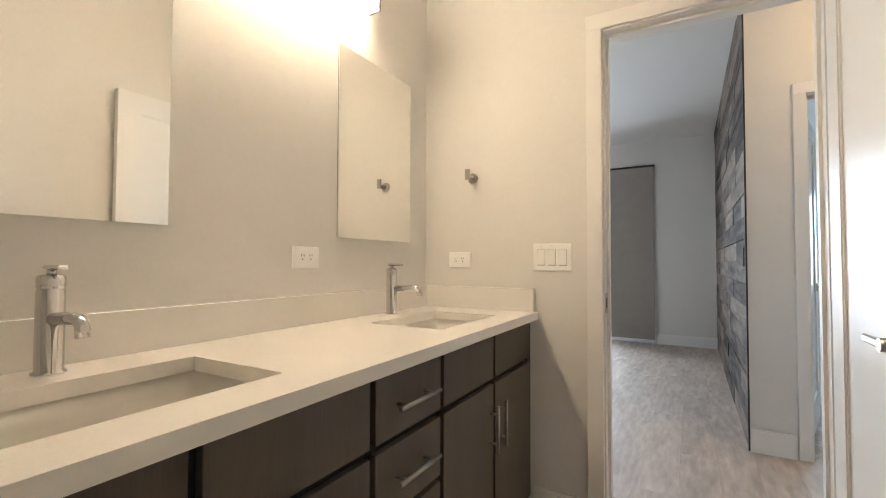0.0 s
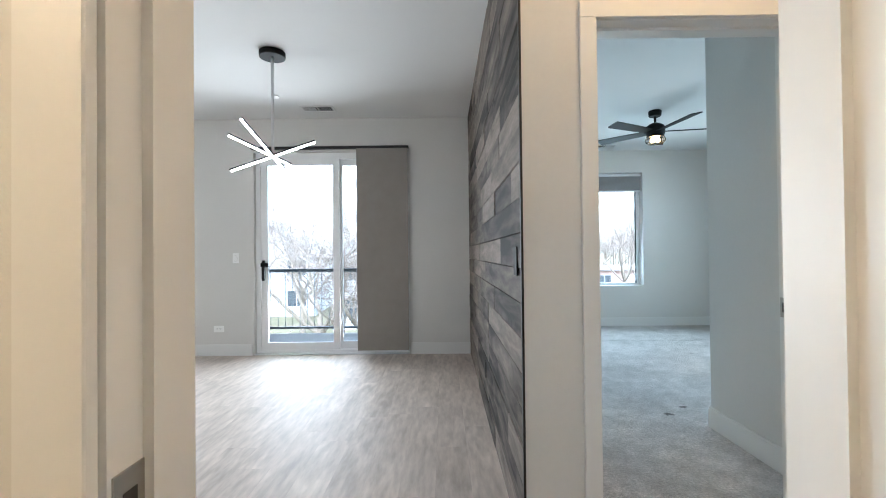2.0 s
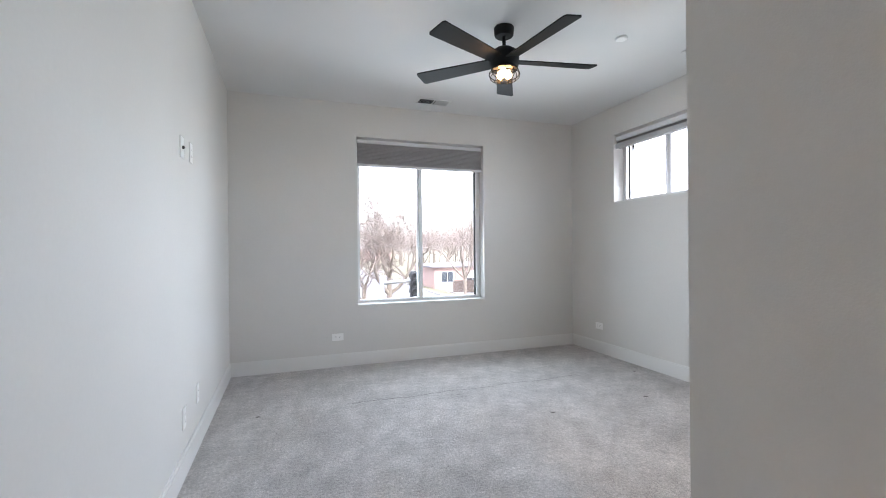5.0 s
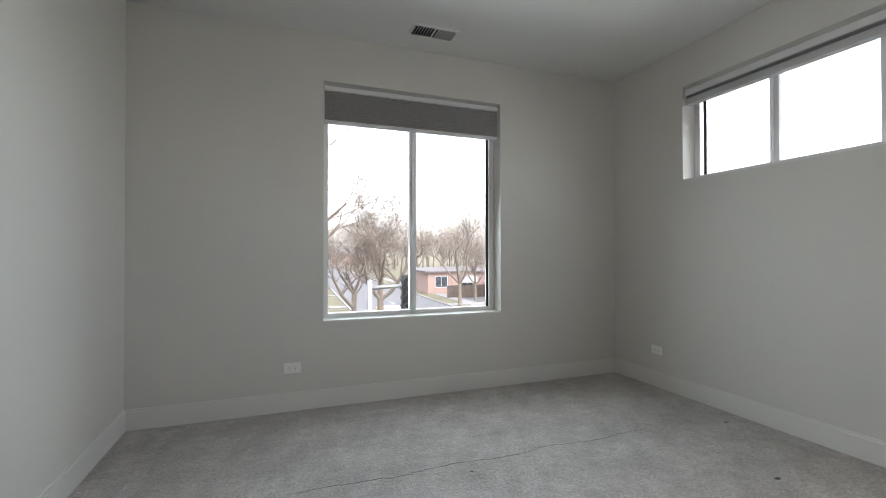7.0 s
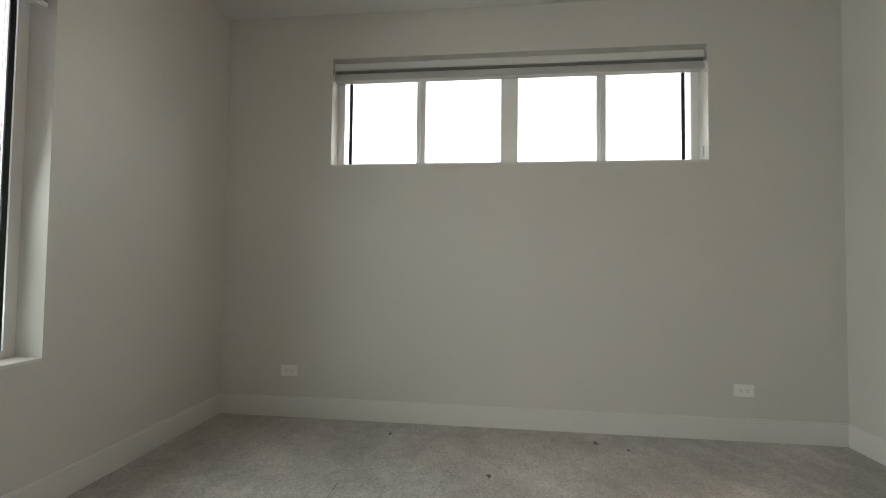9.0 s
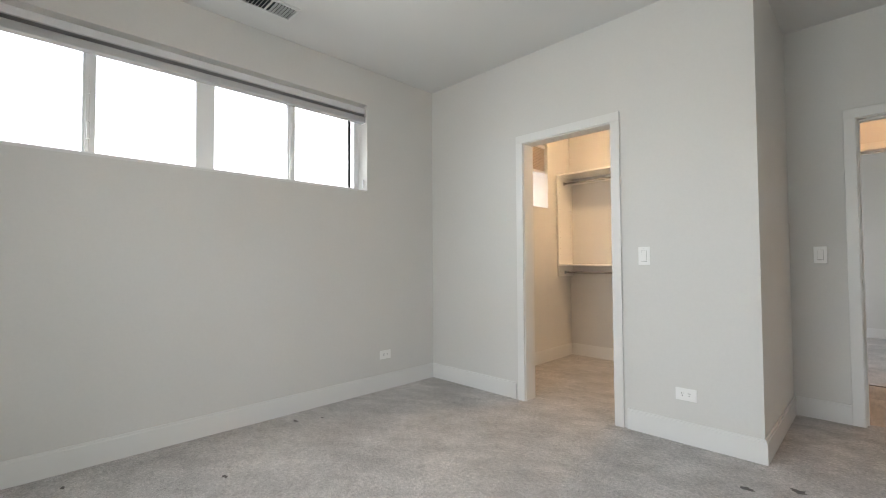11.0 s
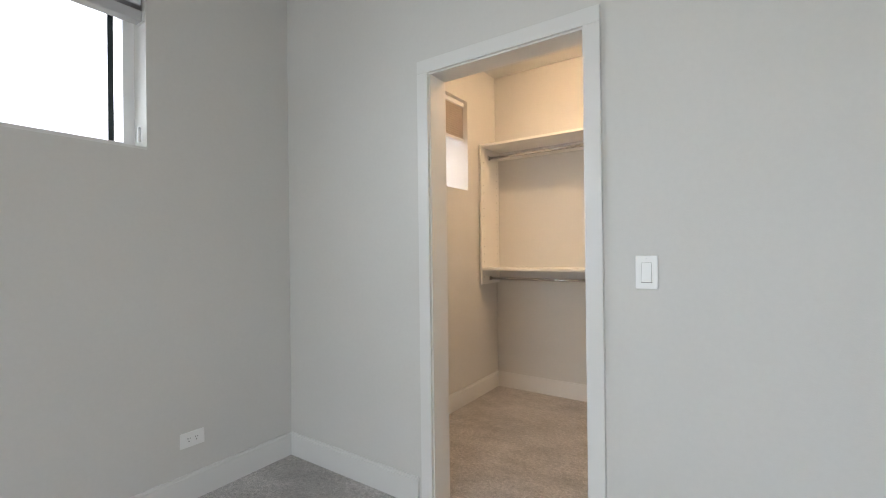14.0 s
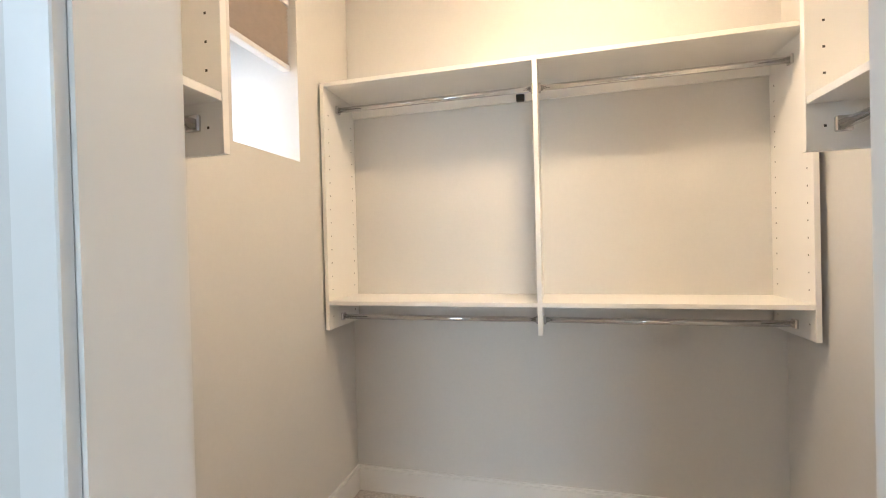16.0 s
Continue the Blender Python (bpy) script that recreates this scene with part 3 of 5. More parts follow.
# bay window
bay = thing("window_4", Matrix.Translation((-6.85, 4.45, 0)), "tall white bay window with low transom panes", "window", kind="structure")
part("window_frame", boxes((0, 0.06, 0.04, 0.06, 0.14, 2.33), (2.57, 0.06, 0.04, 2.63, 0.14, 2.33), (0.06, 0.06, 2.27, 2.57, 0.14, 2.33), (0.06, 0.06, 0.04, 2.57, 0.14, 0.09), (0.06, 0.06, 0.52, 2.57, 0.14, 0.60)), VINYLW, bay)
for x in (0.9, 1.81):
    part("stile", boxes((x, 0.062, 0.09, x + 0.07, 0.138, 0.52), (x, 0.062, 0.60, x + 0.07, 0.138, 2.27)), VINYLW, bay)
for x0, x1 in ((0.06, 0.9), (0.97, 1.81), (1.88, 2.57)):
    for z0, z1 in ((0.09, 0.52), (0.60, 2.27)):
        p = part("pane", boxes((x0, 0.095, z0, x1, 0.101, z1)), GLASS, bay, "clear window pane")
        p.visible_shadow = False
cu = thing("curtain", Matrix.Translation((-4.4, 4.38, 0)), "black gathered floor-length curtain beside bay window", "curtain")
bm = bmesh.new()
rows = []
for z in (0.03, 0.5, 1.2, 1.9, 2.36):
    rows.append([bm.verts.new((-0.17 + 0.34 * i / 60 + 0.01 * math.sin(z * 3 + i), 0.03 * math.sin(i * 0.9) * (1.15 - 0.12 * z), z)) for i in range(61)])
for a, b in zip(rows, rows[1:]):
    for i in range(60):
        bm.faces.new((a[i], a[i + 1], b[i + 1], b[i])).smooth = True
c = part("cloth", bm, CURTAIN, cu)
c.modifiers.new("thick", "SOLIDIFY").thickness = 0.004
part("curtain_rod", rod((-1.9, 0.0, 2.37), (0.24, 0.0, 2.37), 0.012), FANBLK, cu, "black rod")
part("finial", moved(lathe([(0.005, -0.02), (0.02, -0.01), (0.02, 0.01), (0.005, 0.02)]), 0.25, 0, 2.37), FANBLK, cu)


# ---------- plates ----------
def outlet(m, label="white horizontal duplex outlet plate on the wall", vertical=False):
    """A plate whose face looks along local -y, centred on its place on the wall."""
    o = thing("outlet", m @ (Matrix.Rotation(radians(90), 4, "Y") if vertical else Matrix.Identity(4)), label, "outlet", "wall outlets")
    part("plate", boxes((-0.058, -0.006, -0.037, 0.058, 0, 0.037), bev=0.0025, seg=2), PLATE, o)
    part("socket_face", boxes((-0.034, -0.008, -0.0165, 0.034, -0.006, 0.0165), bev=0.001), PLATE, o)
    for x in (-0.018, 0.018):
        part("slot", boxes((x - 0.006, -0.0086, 0.003, x - 0.004, -0.008, 0.010), (x + 0.004, -0.0086, 0.003, x + 0.006, -0.008, 0.010), (x - 0.002, -0.0086, -0.009, x + 0.002, -0.008, -0.004)), SLOT, o)
    return o


def switch(m, gangs, label):
    s = thing("light_switch", m, label, "light switch", "light switches")
    w = 0.036 + 0.023 * (gangs - 1)
    part("plate", boxes((-w, -0.006, -0.058, w, 0, 0.058), bev=0.0025, seg=2), PLATE, s)
    for i in range(gangs):
        x = 0.046 * (i - (gangs - 1) / 2)
        bm = bmesh.new()
        v = [bm.verts.new(p) for p in ((x - 0.0155, -0.006, -0.033), (x + 0.0155, -0.006, -0.033), (x + 0.0155, -0.006, 0.033), (x - 0.0155, -0.006, 0.033),
                                       (x - 0.0155, -0.012, -0.033), (x + 0.0155, -0.012, -0.033), (x + 0.0155, -0.007, 0.033), (x - 0.0155, -0.007, 0.033))]
        for f in ((4, 5, 6, 7), (0, 1, 5, 4), (1, 2, 6, 5), (2, 3, 7, 6), (3, 0, 4, 7)):
            bm.faces.new([v[k] for k in f])
        part("rocker", bm, PLATE, s)
        part("rocker_gap", boxes((x - 0.0175, -0.0066, -0.036, x + 0.0175, -0.0061, -0.033), (x - 0.0165, -0.0066, -0.033, x - 0.0155, -0.0061, 0.034), (x + 0.0155, -0.0066, -0.033, x + 0.0165, -0.0061, 0.034), (x - 0.0165, -0.0066, 0.033, x + 0.0165, -0.0061, 0.034)), SEAM, s)
        part("screw", boxes((x - 0.002, -0.0066, 0.046, x + 0.002, -0.0061, 0.050)), RAILAL, s)
    return s


def on(x, y, z, turn):
    return Matrix.Translation((x, y, z)) @ Matrix.Rotation(radians(turn), 4, "Z")


FN, FE, FS, FW = 0, -90, 180, 90          # plates on north, east, south and west walls
outlet(on(1.014, YN, 0.306, FN))
outlet(on(XE, 4.55, 0.306, FE))
outlet(on(XE, 1.68, 0.298, FE))
outlet(on(1.695, YC, 0.292, FS))
outlet(on(0, 3.12, 0.31, FW), "white outlet plate low on the side wall", True)
outlet(on(0, 3.49, 0.33, FW), "white cable plate low on the side wall", True)
outlet(on(0, 3.36, 1.79, FW), "white outlet plate high for a television", True)
tv = thing("cable_plate", on(0, 3.13, 1.775, FW), "white cable pass-through plate high on the wall", "wall plate")
part("plate", boxes((-0.037, -0.006, -0.058, 0.037, 0, 0.058), bev=0.0025), PLATE, tv)
part("cable_port", moved(lathe([(0.009, 0), (0.009, 0.006), (0.005, 0.012)], 14, "y"), 0, -0.006, 0), SLOT, tv, "dark cable port")
switch(on(1.923, YC, 1.128, FS), 1, "white single rocker switch beside closet opening")
switch(on(1.145, 0.015, 1.131, FS), 1, "white single rocker switch beside bedroom door")
switch(on(-0.938, -1.39, 1.112, FN), 3, "white three-gang rocker switch beside bathroom door")
outlet(on(-1.38, -1.39, 1.10, FN), "white outlet plate above the vanity splashback")
outlet(on(-1.575, -2.17, 1.104, FW), "white outlet plate between the vanity mirrors")
outlet(on(0.55, -4.6, 0.31, FS), "white outlet plate in the far room")
outlet(on(-3.05, 3.28, 0.31, FN), "white outlet plate beside balcony door")
switch(on(-2.85, 3.28, 1.13, FN), 1, "white single rocker switch beside balcony door")


# ---------- ceiling things ----------
def vent(m, label):
    v = thing("ceiling_vent", m, label, "vent", "ceiling vents")
    w, d = 0.175, 0.085
    part("frame", boxes((-w, -d, -0.008, w, -d + 0.02, 0), (-w, d - 0.02, -0.008, w, d, 0), (-w, -d + 0.02, -0.008, -w + 0.02, d - 0.02, 0), (w - 0.02, -d + 0.02, -0.008, w, d - 0.02, 0), (-0.006, -d + 0.02, -0.008, 0.006, d - 0.02, 0), bev=0.0015), GRILLE, v)
    # thin near-black plate: the duct's shade as a colour, no duct is built
    part("backing", boxes((-w + 0.02, -d + 0.02, -0.0025, w - 0.02, d - 0.02, -0.001)), VENTDK, v, "near-black plate for the duct's shade")
    for side in (-1, 1):
        for i in range(7):
            x = side * (0.022 + 0.0205 * i)
            bm = bmesh.new()
            lean = side * 0.018
            q = [bm.verts.new(p) for p in ((x - 0.001, -d + 0.02, -0.003), (x + lean * 0.62, -d + 0.02, -0.0125), (x + lean * 0.62, d - 0.02, -0.0125), (x - 0.001, d - 0.02, -0.003))]
            bm.faces.new(q)
            r = bmesh.ops.solidify(bm, geom=bm.faces[:], thickness=0.0012)
            part("slat", bm, GRILLE, v)
    return v


vent(on(1.98, 4.74, H, 0), "white louvred ceiling register near the window")
vent(on(3.56, 2.86, H, 90), "white louvred ceiling register near strip window")
vent(on(-1.78, 2.93, H, 0), "white louvred ceiling register in the living room")
sd = thing("smoke_detector", on(2.86, 3.0, H, 0), "round white sprinkler cover on the ceiling", "sprinkler")
part("cover", lathe([(0.04, 0.0), (0.042, -0.004), (0.04, -0.012), (0.034, -0.015)][::-1]), PLATE, sd)
sd2 = thing("smoke_detector", on(-2.1, 2.55, H, 0), "round white sprinkler cover on living ceiling", "sprinkler")
part("cover", lathe([(0.04, 0.0), (0.042, -0.004), (0.04, -0.012), (0.034, -0.015)][::-1]), PLATE, sd2)

fan = thing("ceiling_fan", on(1.97, 3.14, H, 0), "black five-blade ceiling fan with caged warm lamp", "ceiling fan")
part("canopy", lathe([(0.058, -0.065), (0.066, -0.055), (0.07, -0.006), (0.066, 0)]), FANBLK, fan)
part("downrod", rod((0, 0, -0.15), (0, 0, -0.06), 0.013), FANBLK, fan)
part("motor", lathe([(0.075, -0.285), (0.098, -0.27), (0.104, -0.215), (0.095, -0.175), (0.06, -0.15), (0.024, -0.135)]), FANBLK, fan)
for k in range(5):
    a = radians(62 + 72 * k)
    bm = bmesh.new()
    prof = ((0.09, 0.05), (0.14, 0.052), (0.45, 0.062), (0.655, 0.068), (0.668, 0.055))
    top, bot = [], []
    for r, w in prof:
        for row, dz in ((top, 0.004), (bot, -0.004)):
            row.append([bm.verts.new((r, s * w, dz + s * w * 0.21)) for s in (-1, 1)])
    for row in (top, bot):
        for p, q in zip(row, row[1:]):
            bm.faces.new((p[0], p[1], q[1], q[0]))
    for i in (0, 1):
        for j in range(len(prof) - 1):
            bm.faces.new((top[j][i], top[j + 1][i], bot[j + 1][i], bot[j][i]))
    bm.faces.new((top[0][0], top[0][1], bot[0][1], bot[0][0]))
    bm.faces.new((top[-1][0], top[-1][1], bot[-1][1], bot[-1][0]))
    bmesh.ops.recalc_face_normals(bm, faces=bm.faces)
    bmesh.ops.rotate(bm, verts=bm.verts, matrix=Matrix.Rotation(a, 3, "Z"))
    part("blade", moved(bm, 0, 0, -0.235), FANBLK, fan)
cage = part("lamp_cage", lathe([(0.088, -0.296), (0.092, -0.292), (0.092, -0.286), (0.07, -0.284)]), FANBLK, fan, "black wire cage")
for k in range(12):
    a = 2 * math.pi * k / 12
    pts = [(r * math.cos(a + tw), r * math.sin(a + tw), z) for r, z, tw in ((0.088, -0.29, 0), (0.105, -0.315, 0.12), (0.104, -0.345, 0.25), (0.075, -0.372, 0.35), (0.02, -0.38, 0.4))]
    bm = bmesh.new()
    tube(bm, pts, [0.0028] * 5, 6)
    part("cage_wire", bm, FANBLK, cage)
bm = bmesh.new()
pts = [(0.106 * math.cos(2 * math.pi * k / 32), 0.106 * math.sin(2 * math.pi * k / 32), -0.33) for k in range(33)]
tube(bm, pts, [0.0028] * 33, 6)
part("cage_ring", bm, FANBLK, cage)
for x, y in ((0.03, 0.0), (-0.018, 0.026), (-0.018, -0.026)):
    part("bulb", moved(lathe([(0.008, -0.065), (0.02, -0.058), (0.023, -0.04), (0.016, -0.02), (0.009, -0.005), (0.009, 0.0)], 16), x, y, -0.287), BULB, fan, "glowing warm bulb")

ch = thing("pendant_lamp", on(-1.757, 1.61, H, 0), "black pendant lamp with crossed glowing light bars", "pendant lamp")
part("canopy", lathe([(0.095, -0.045), (0.098, -0.04), (0.098, -0.003), (0.095, 0)]), FANBLK, ch)
part("stem", rod((0, 0, -0.83), (0, 0, -0.04), 0.011), RAILAL, ch, "grey metal stem")
for dx, dy, dz, slide in ((0.325, 0.02, 0.115, 0.0), (-0.2, -0.1, 0.095, 0.4), (-0.1, -0.17, 0.16, 0.4)):
    d = Vector((dx, dy, dz))
    q = d.to_track_quat("X", "Z").to_matrix().to_4x4()
    off = Matrix.Translation((0, 0, -0.815 + 0.02 * dz)) @ Matrix.Translation(d * slide) @ q
    bm = boxes((-d.length, -0.010, 0.0, d.length, 0.010, 0.012), bev=0.002)
    bmesh.ops.transform(bm, matrix=off, verts=bm.verts)
    arm = part("bar", bm, FANBLK, ch)
    bm = boxes((-d.length + 0.005, -0.009, -0.012, d.length - 0.005, 0.009, -0.0005), bev=0.003)
    bmesh.ops.transform(bm, matrix=off, verts=bm.verts)
    part("diffuser", bm, LED, arm, "glowing white light strip")


def downlight(x, y, label, lens=DOWN):
    d = thing("ceiling_light", on(x, y, H, 0), label, "ceiling light", "flush lights")
    part("trim_ring", lathe([(0.118, -0.006), (0.124, -0.004), (0.126, 0)]), PLATE, d)
    part("lens", lathe([(0.02, -0.062), (0.07, -0.052), (0.10, -0.03), (0.112, -0.006)]), lens, d, "glowing warm lens")


downlight(0.5, -0.70, "round warm flush ceiling light over the hall")
downlight(2.3, 0.15, "round warm flush ceiling light over the closet", DOWNC)

# ---------- bathroom ----------
XV, XF = -1.575, -1.03
ct = thing("countertop", Matrix.Identity(4), "white quartz vanity top with two sink cutouts", "countertop")
Y0, Y1 = -3.9, -1.39
sinks = ((-2.03, -1.59), (-3.11, -2.65))
SX0, SX1 = -1.405, -1.112
bm = bmesh.new()
cuts = [Y0, sinks[1][0], sinks[1][1], sinks[0][0], sinks[0][1], Y1]
xs = [XV, SX0, SX1, -1.0]
for i in range(5):
    for j in range(3):
        if i in (1, 3) and j == 1:
            continue
        box(bm, xs[j], cuts[i], 0.843, xs[j + 1], cuts[i + 1], 0.875)
bmesh.ops.remove_doubles(bm, verts=bm.verts, dist=0.0001)
bad = [f for f in bm.faces if sum(1 for g in bm.faces if g is not f and set(g.verts) == set(f.verts))]
bmesh.ops.delete(bm, geom=bad, context="FACES")
part("slab", bm, QUARTZ, ct)
part("backsplash", boxes((XV, Y0, 0.875, XV + 0.02, Y1, 0.976), bev=0.0015), QUARTZ, ct)
part("side_splash", boxes((XV + 0.02, Y1 - 0.02, 0.875, -1.015, Y1, 0.976), bev=0.0015), QUARTZ, ct)
for k, (a, b) in enumerate(sinks):
    s = thing("sink", Matrix.Translation(((SX0 + SX1) / 2, (a + b) / 2, 0.842)), "white undermount rectangular ceramic sink", "sink", "vanity sinks")
    hw, hd = (SX1 - SX0) / 2 + 0.008, (b - a) / 2 + 0.008
    bm = bmesh.new()
    rings = []
    for sc, z, rr in ((1.0, 0.0, 0.03), (0.985, -0.04, 0.035), (0.94, -0.095, 0.05), (0.80, -0.112, 0.05), (0.12, -0.12, 0.02)):
        ring = []
        for cx, cy, st in ((1, 1, 0), (-1, 1, 90), (-1, -1, 180), (1, -1, 270)):
            for u in range(6):
                ang = radians(st + 18 * u)
                ring.append(bm.verts.new((cx * (hw * sc - rr) + rr * math.cos(ang), cy * (hd * sc - rr) + rr * math.sin(ang), z)))
        rings.append(ring)
    for p, q in zip(rings, rings[1:]):
        for u in range(24):
            bm.faces.new((p[u], p[(u + 1) % 24], q[(u + 1) % 24], q[u])).smooth = True
    bm.faces.new(rings[-1])
    bmesh.ops.recalc_face_normals(bm, faces=bm.faces)
    bmesh.ops.reverse_faces(bm, faces=bm.faces)
    basin = part("basin", bm, CERAMIC, s)
    md = basin.modifiers.new("thick", "SOLIDIFY")
    md.thickness, md.offset = 0.012, -1
    part("drain", moved(lathe([(0.018, 0.0), (0.022, 0.004), (0.02, 0.006)]), 0, 0, -0.119), CHROME, s, "chrome drain")


def faucet(y):
    f = thing("faucet", on(-1.487, y, 0.875, 0), "polished chrome single-hole basin faucet", "faucet", "vanity faucets")
    part("body", lathe([(0.027, 0.0), (0.027, 0.005), (0.0225, 0.008), (0.0225, 0.158), (0.0215, 0.160), (0.0215, 0.163), (0.0225, 0.165), (0.0225, 0.185), (0.017, 0.189)]), CHROME, f)
    bm = bmesh.new()
    tube(bm, ((0.015, 0, 0.105), (0.10, 0, 0.112), (0.122, 0, 0.110), (0.133, 0, 0.098), (0.135, 0, 0.080)), (0.013, 0.0115, 0.0115, 0.0115, 0.0115), 14)
    part("spout", bm, CHROME, f)
    bm = bmesh.new()
    tube(bm, ((0, 0, 0.185), (0, 0, 0.200)), (0.008, 0.008))
    box(bm, -0.018, -0.009, 0.198, 0.052, 0.009, 0.207, bev=0.003)
    part("lever", bm, CHROME, f)


faucet(-1.79)
faucet(-2.88)


def pull(parent, p, q):
    """A bar pull between two places on a front, standing off towards +x."""
    p, q = Vector(p), Vector(q)
    d = (q - p).normalized()
    out = Vector((0.03, 0, 0))
    h = part("handle", rod(p + out, q + out, 0.006), NICKEL, parent, "brushed nickel bar pull")
    for e in (p + d * 0.03, q - d * 0.03):
        part("post", rod(e, e + out, 0.0045), NICKEL, h)


def front(unit, y0, y1, z0, z1, name):
    return part(name, boxes((0.0, y0 + 0.004, z0, 0.019, y1 - 0.004, z1), bev=0.0015), CABINET, unit)


def cabinet(name, y0, y1, fronts, label):
    u = thing(name, Matrix.Translation((XF - 0.019, 0, 0.0)), label, "cabinet", "vanity cabinets")
    # carcass and toe kick carry the gaps' shade in their colour
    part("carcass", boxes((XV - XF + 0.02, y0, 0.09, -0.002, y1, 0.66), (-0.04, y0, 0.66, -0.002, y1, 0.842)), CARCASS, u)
    part("toe_kick", boxes((XV - XF + 0.02, y0, 0.0, -0.07, y1, 0.09)), CARCASS, u, "recessed toe kick, coloured near-black for shade")
    for kind, a, b, z0, z1, hp in fronts:
        f = front(u, a, b, z0, z1, kind)
        if hp:
            pull(f, (0.019, hp[0], hp[1]), (0.019, hp[2], hp[3]))


ZT, ZM, ZB = 0.832, 0.684, 0.664
cabinet("vanity_cabinet", -2.17, -1.43, [
    ("false_front", -1.80, -1.437, ZM, ZT, None), ("false_front", -2.168, -1.806, ZM, ZT, None),
    ("door", -1.80, -1.437, 0.10, ZB, (-1.765, 0.44, -1.765, 0.60)), ("door", -2.168, -1.806, 0.10, ZB, (-1.84, 0.44, -1.84, 0.60))], "dark-stained wood vanity cabinet under the sink")
single("filler_strip", boxes((XF - 0.02, -1.43, 0.09, XF - 0.006, -1.391, 0.833)), CABINET, "dark-stained wood filler strip beside vanity", "cabinet")
cabinet("drawer_cabinet", -2.475, -2.172, [
    ("drawer", -2.472, -2.178, ZM, ZT, (-2.415, 0.755, -2.235, 0.755)), ("drawer", -2.472, -2.178, 0.505, ZB, (-2.415, 0.585, -2.235, 0.585)),
    ("drawer", -2.472, -2.178, 0.31, 0.49, (-2.415, 0.40, -2.235, 0.40)), ("drawer", -2.472, -2.178, 0.10, 0.295, (-2.415, 0.2, -2.235, 0.2))], "dark-stained wood drawer stack between the sinks")
cabinet("vanity_cabinet", -3.24, -2.477, [
    ("false_front", -2.862, -2.482, ZM, ZT, None), ("false_front", -3.236, -2.874, ZM, ZT, None),
    ("door", -2.862, -2.482, 0.10, ZB, (-2.83, 0.44, -2.83, 0.60)), ("door", -3.236, -2.874, 0.10, ZB, (-2.91, 0.44, -2.91, 0.60))], "dark-stained wood vanity cabinet under the sink")
cabinet("drawer_cabinet", -3.9, -3.242, [("drawer", -3.896, -3.248, ZM, ZT, (-3.66, 0.755, -3.48, 0.755)), ("drawer", -3.896, -3.248, 0.40, ZB, (-3.66, 0.55, -3.48, 0.55)), ("drawer", -3.896, -3.248, 0.10, 0.38, (-3.66, 0.25, -3.48, 0.25))], "dark-stained wood drawer stack at vanity end")

for y0, y1 in ((-2.020, -1.543), (-3.12, -2.627)):
    mi = thing("mirror", Matrix.Translation((XV, (y0 + y1) / 2, 1.18)), "frameless rectangular wall mirror above the vanity", "mirror", "vanity mirrors")
    w = (y1 - y0) / 2
    part("backing", boxes((0.0, -w + 0.001, 0.001, 0.004, w - 0.001, 0.736)), MIRREDGE, mi)
    part("glass", boxes((0.004, -w, 0.0, 0.008, w, 0.737)), MIRROR, mi, "silvered mirror glass")
vl = thing("vanity_light", Matrix.Translation((XV, -2.335, 2.10)), "glowing horizontal bar light above the mirrors", "wall light")
part("back_plate", boxes((0.0, -0.15, -0.04, 0.02, 0.15, 0.04), bev=0.003), NICKEL, vl, "nickel back plate")
part("arm", rod((0.02, 0, 0), (0.05, 0, 0), 0.012), NICKEL, vl)
part("diffuser", boxes((0.045, -0.435, -0.028, 0.10, 0.435, 0.028), bev=0.008, seg=2), VLED, vl, "glowing white diffuser")
for s in (-1, 1):
    part("end_cap", boxes((0.043, s * 0.435 - 0.004, -0.03, 0.102, s * 0.435 + 0.008, 0.03), bev=0.003), NICKEL, vl)
hk = thing("robe_hook", on(-1.312, -1.39, 1.482, 0), "brushed nickel robe hook on the wall", "hook")
part("base", lathe([(0.024, 0.0), (0.024, 0.008), (0.02, 0.012)], 20, "y"), NICKEL, hk)
part("arm", rod((0, -0.008, 0.0), (0, -0.055, 0.0), 0.009), NICKEL, hk)
part("peg", boxes((-0.012, -0.066, -0.014, 0.012, -0.056, 0.034), bev=0.002), NICKEL, hk)


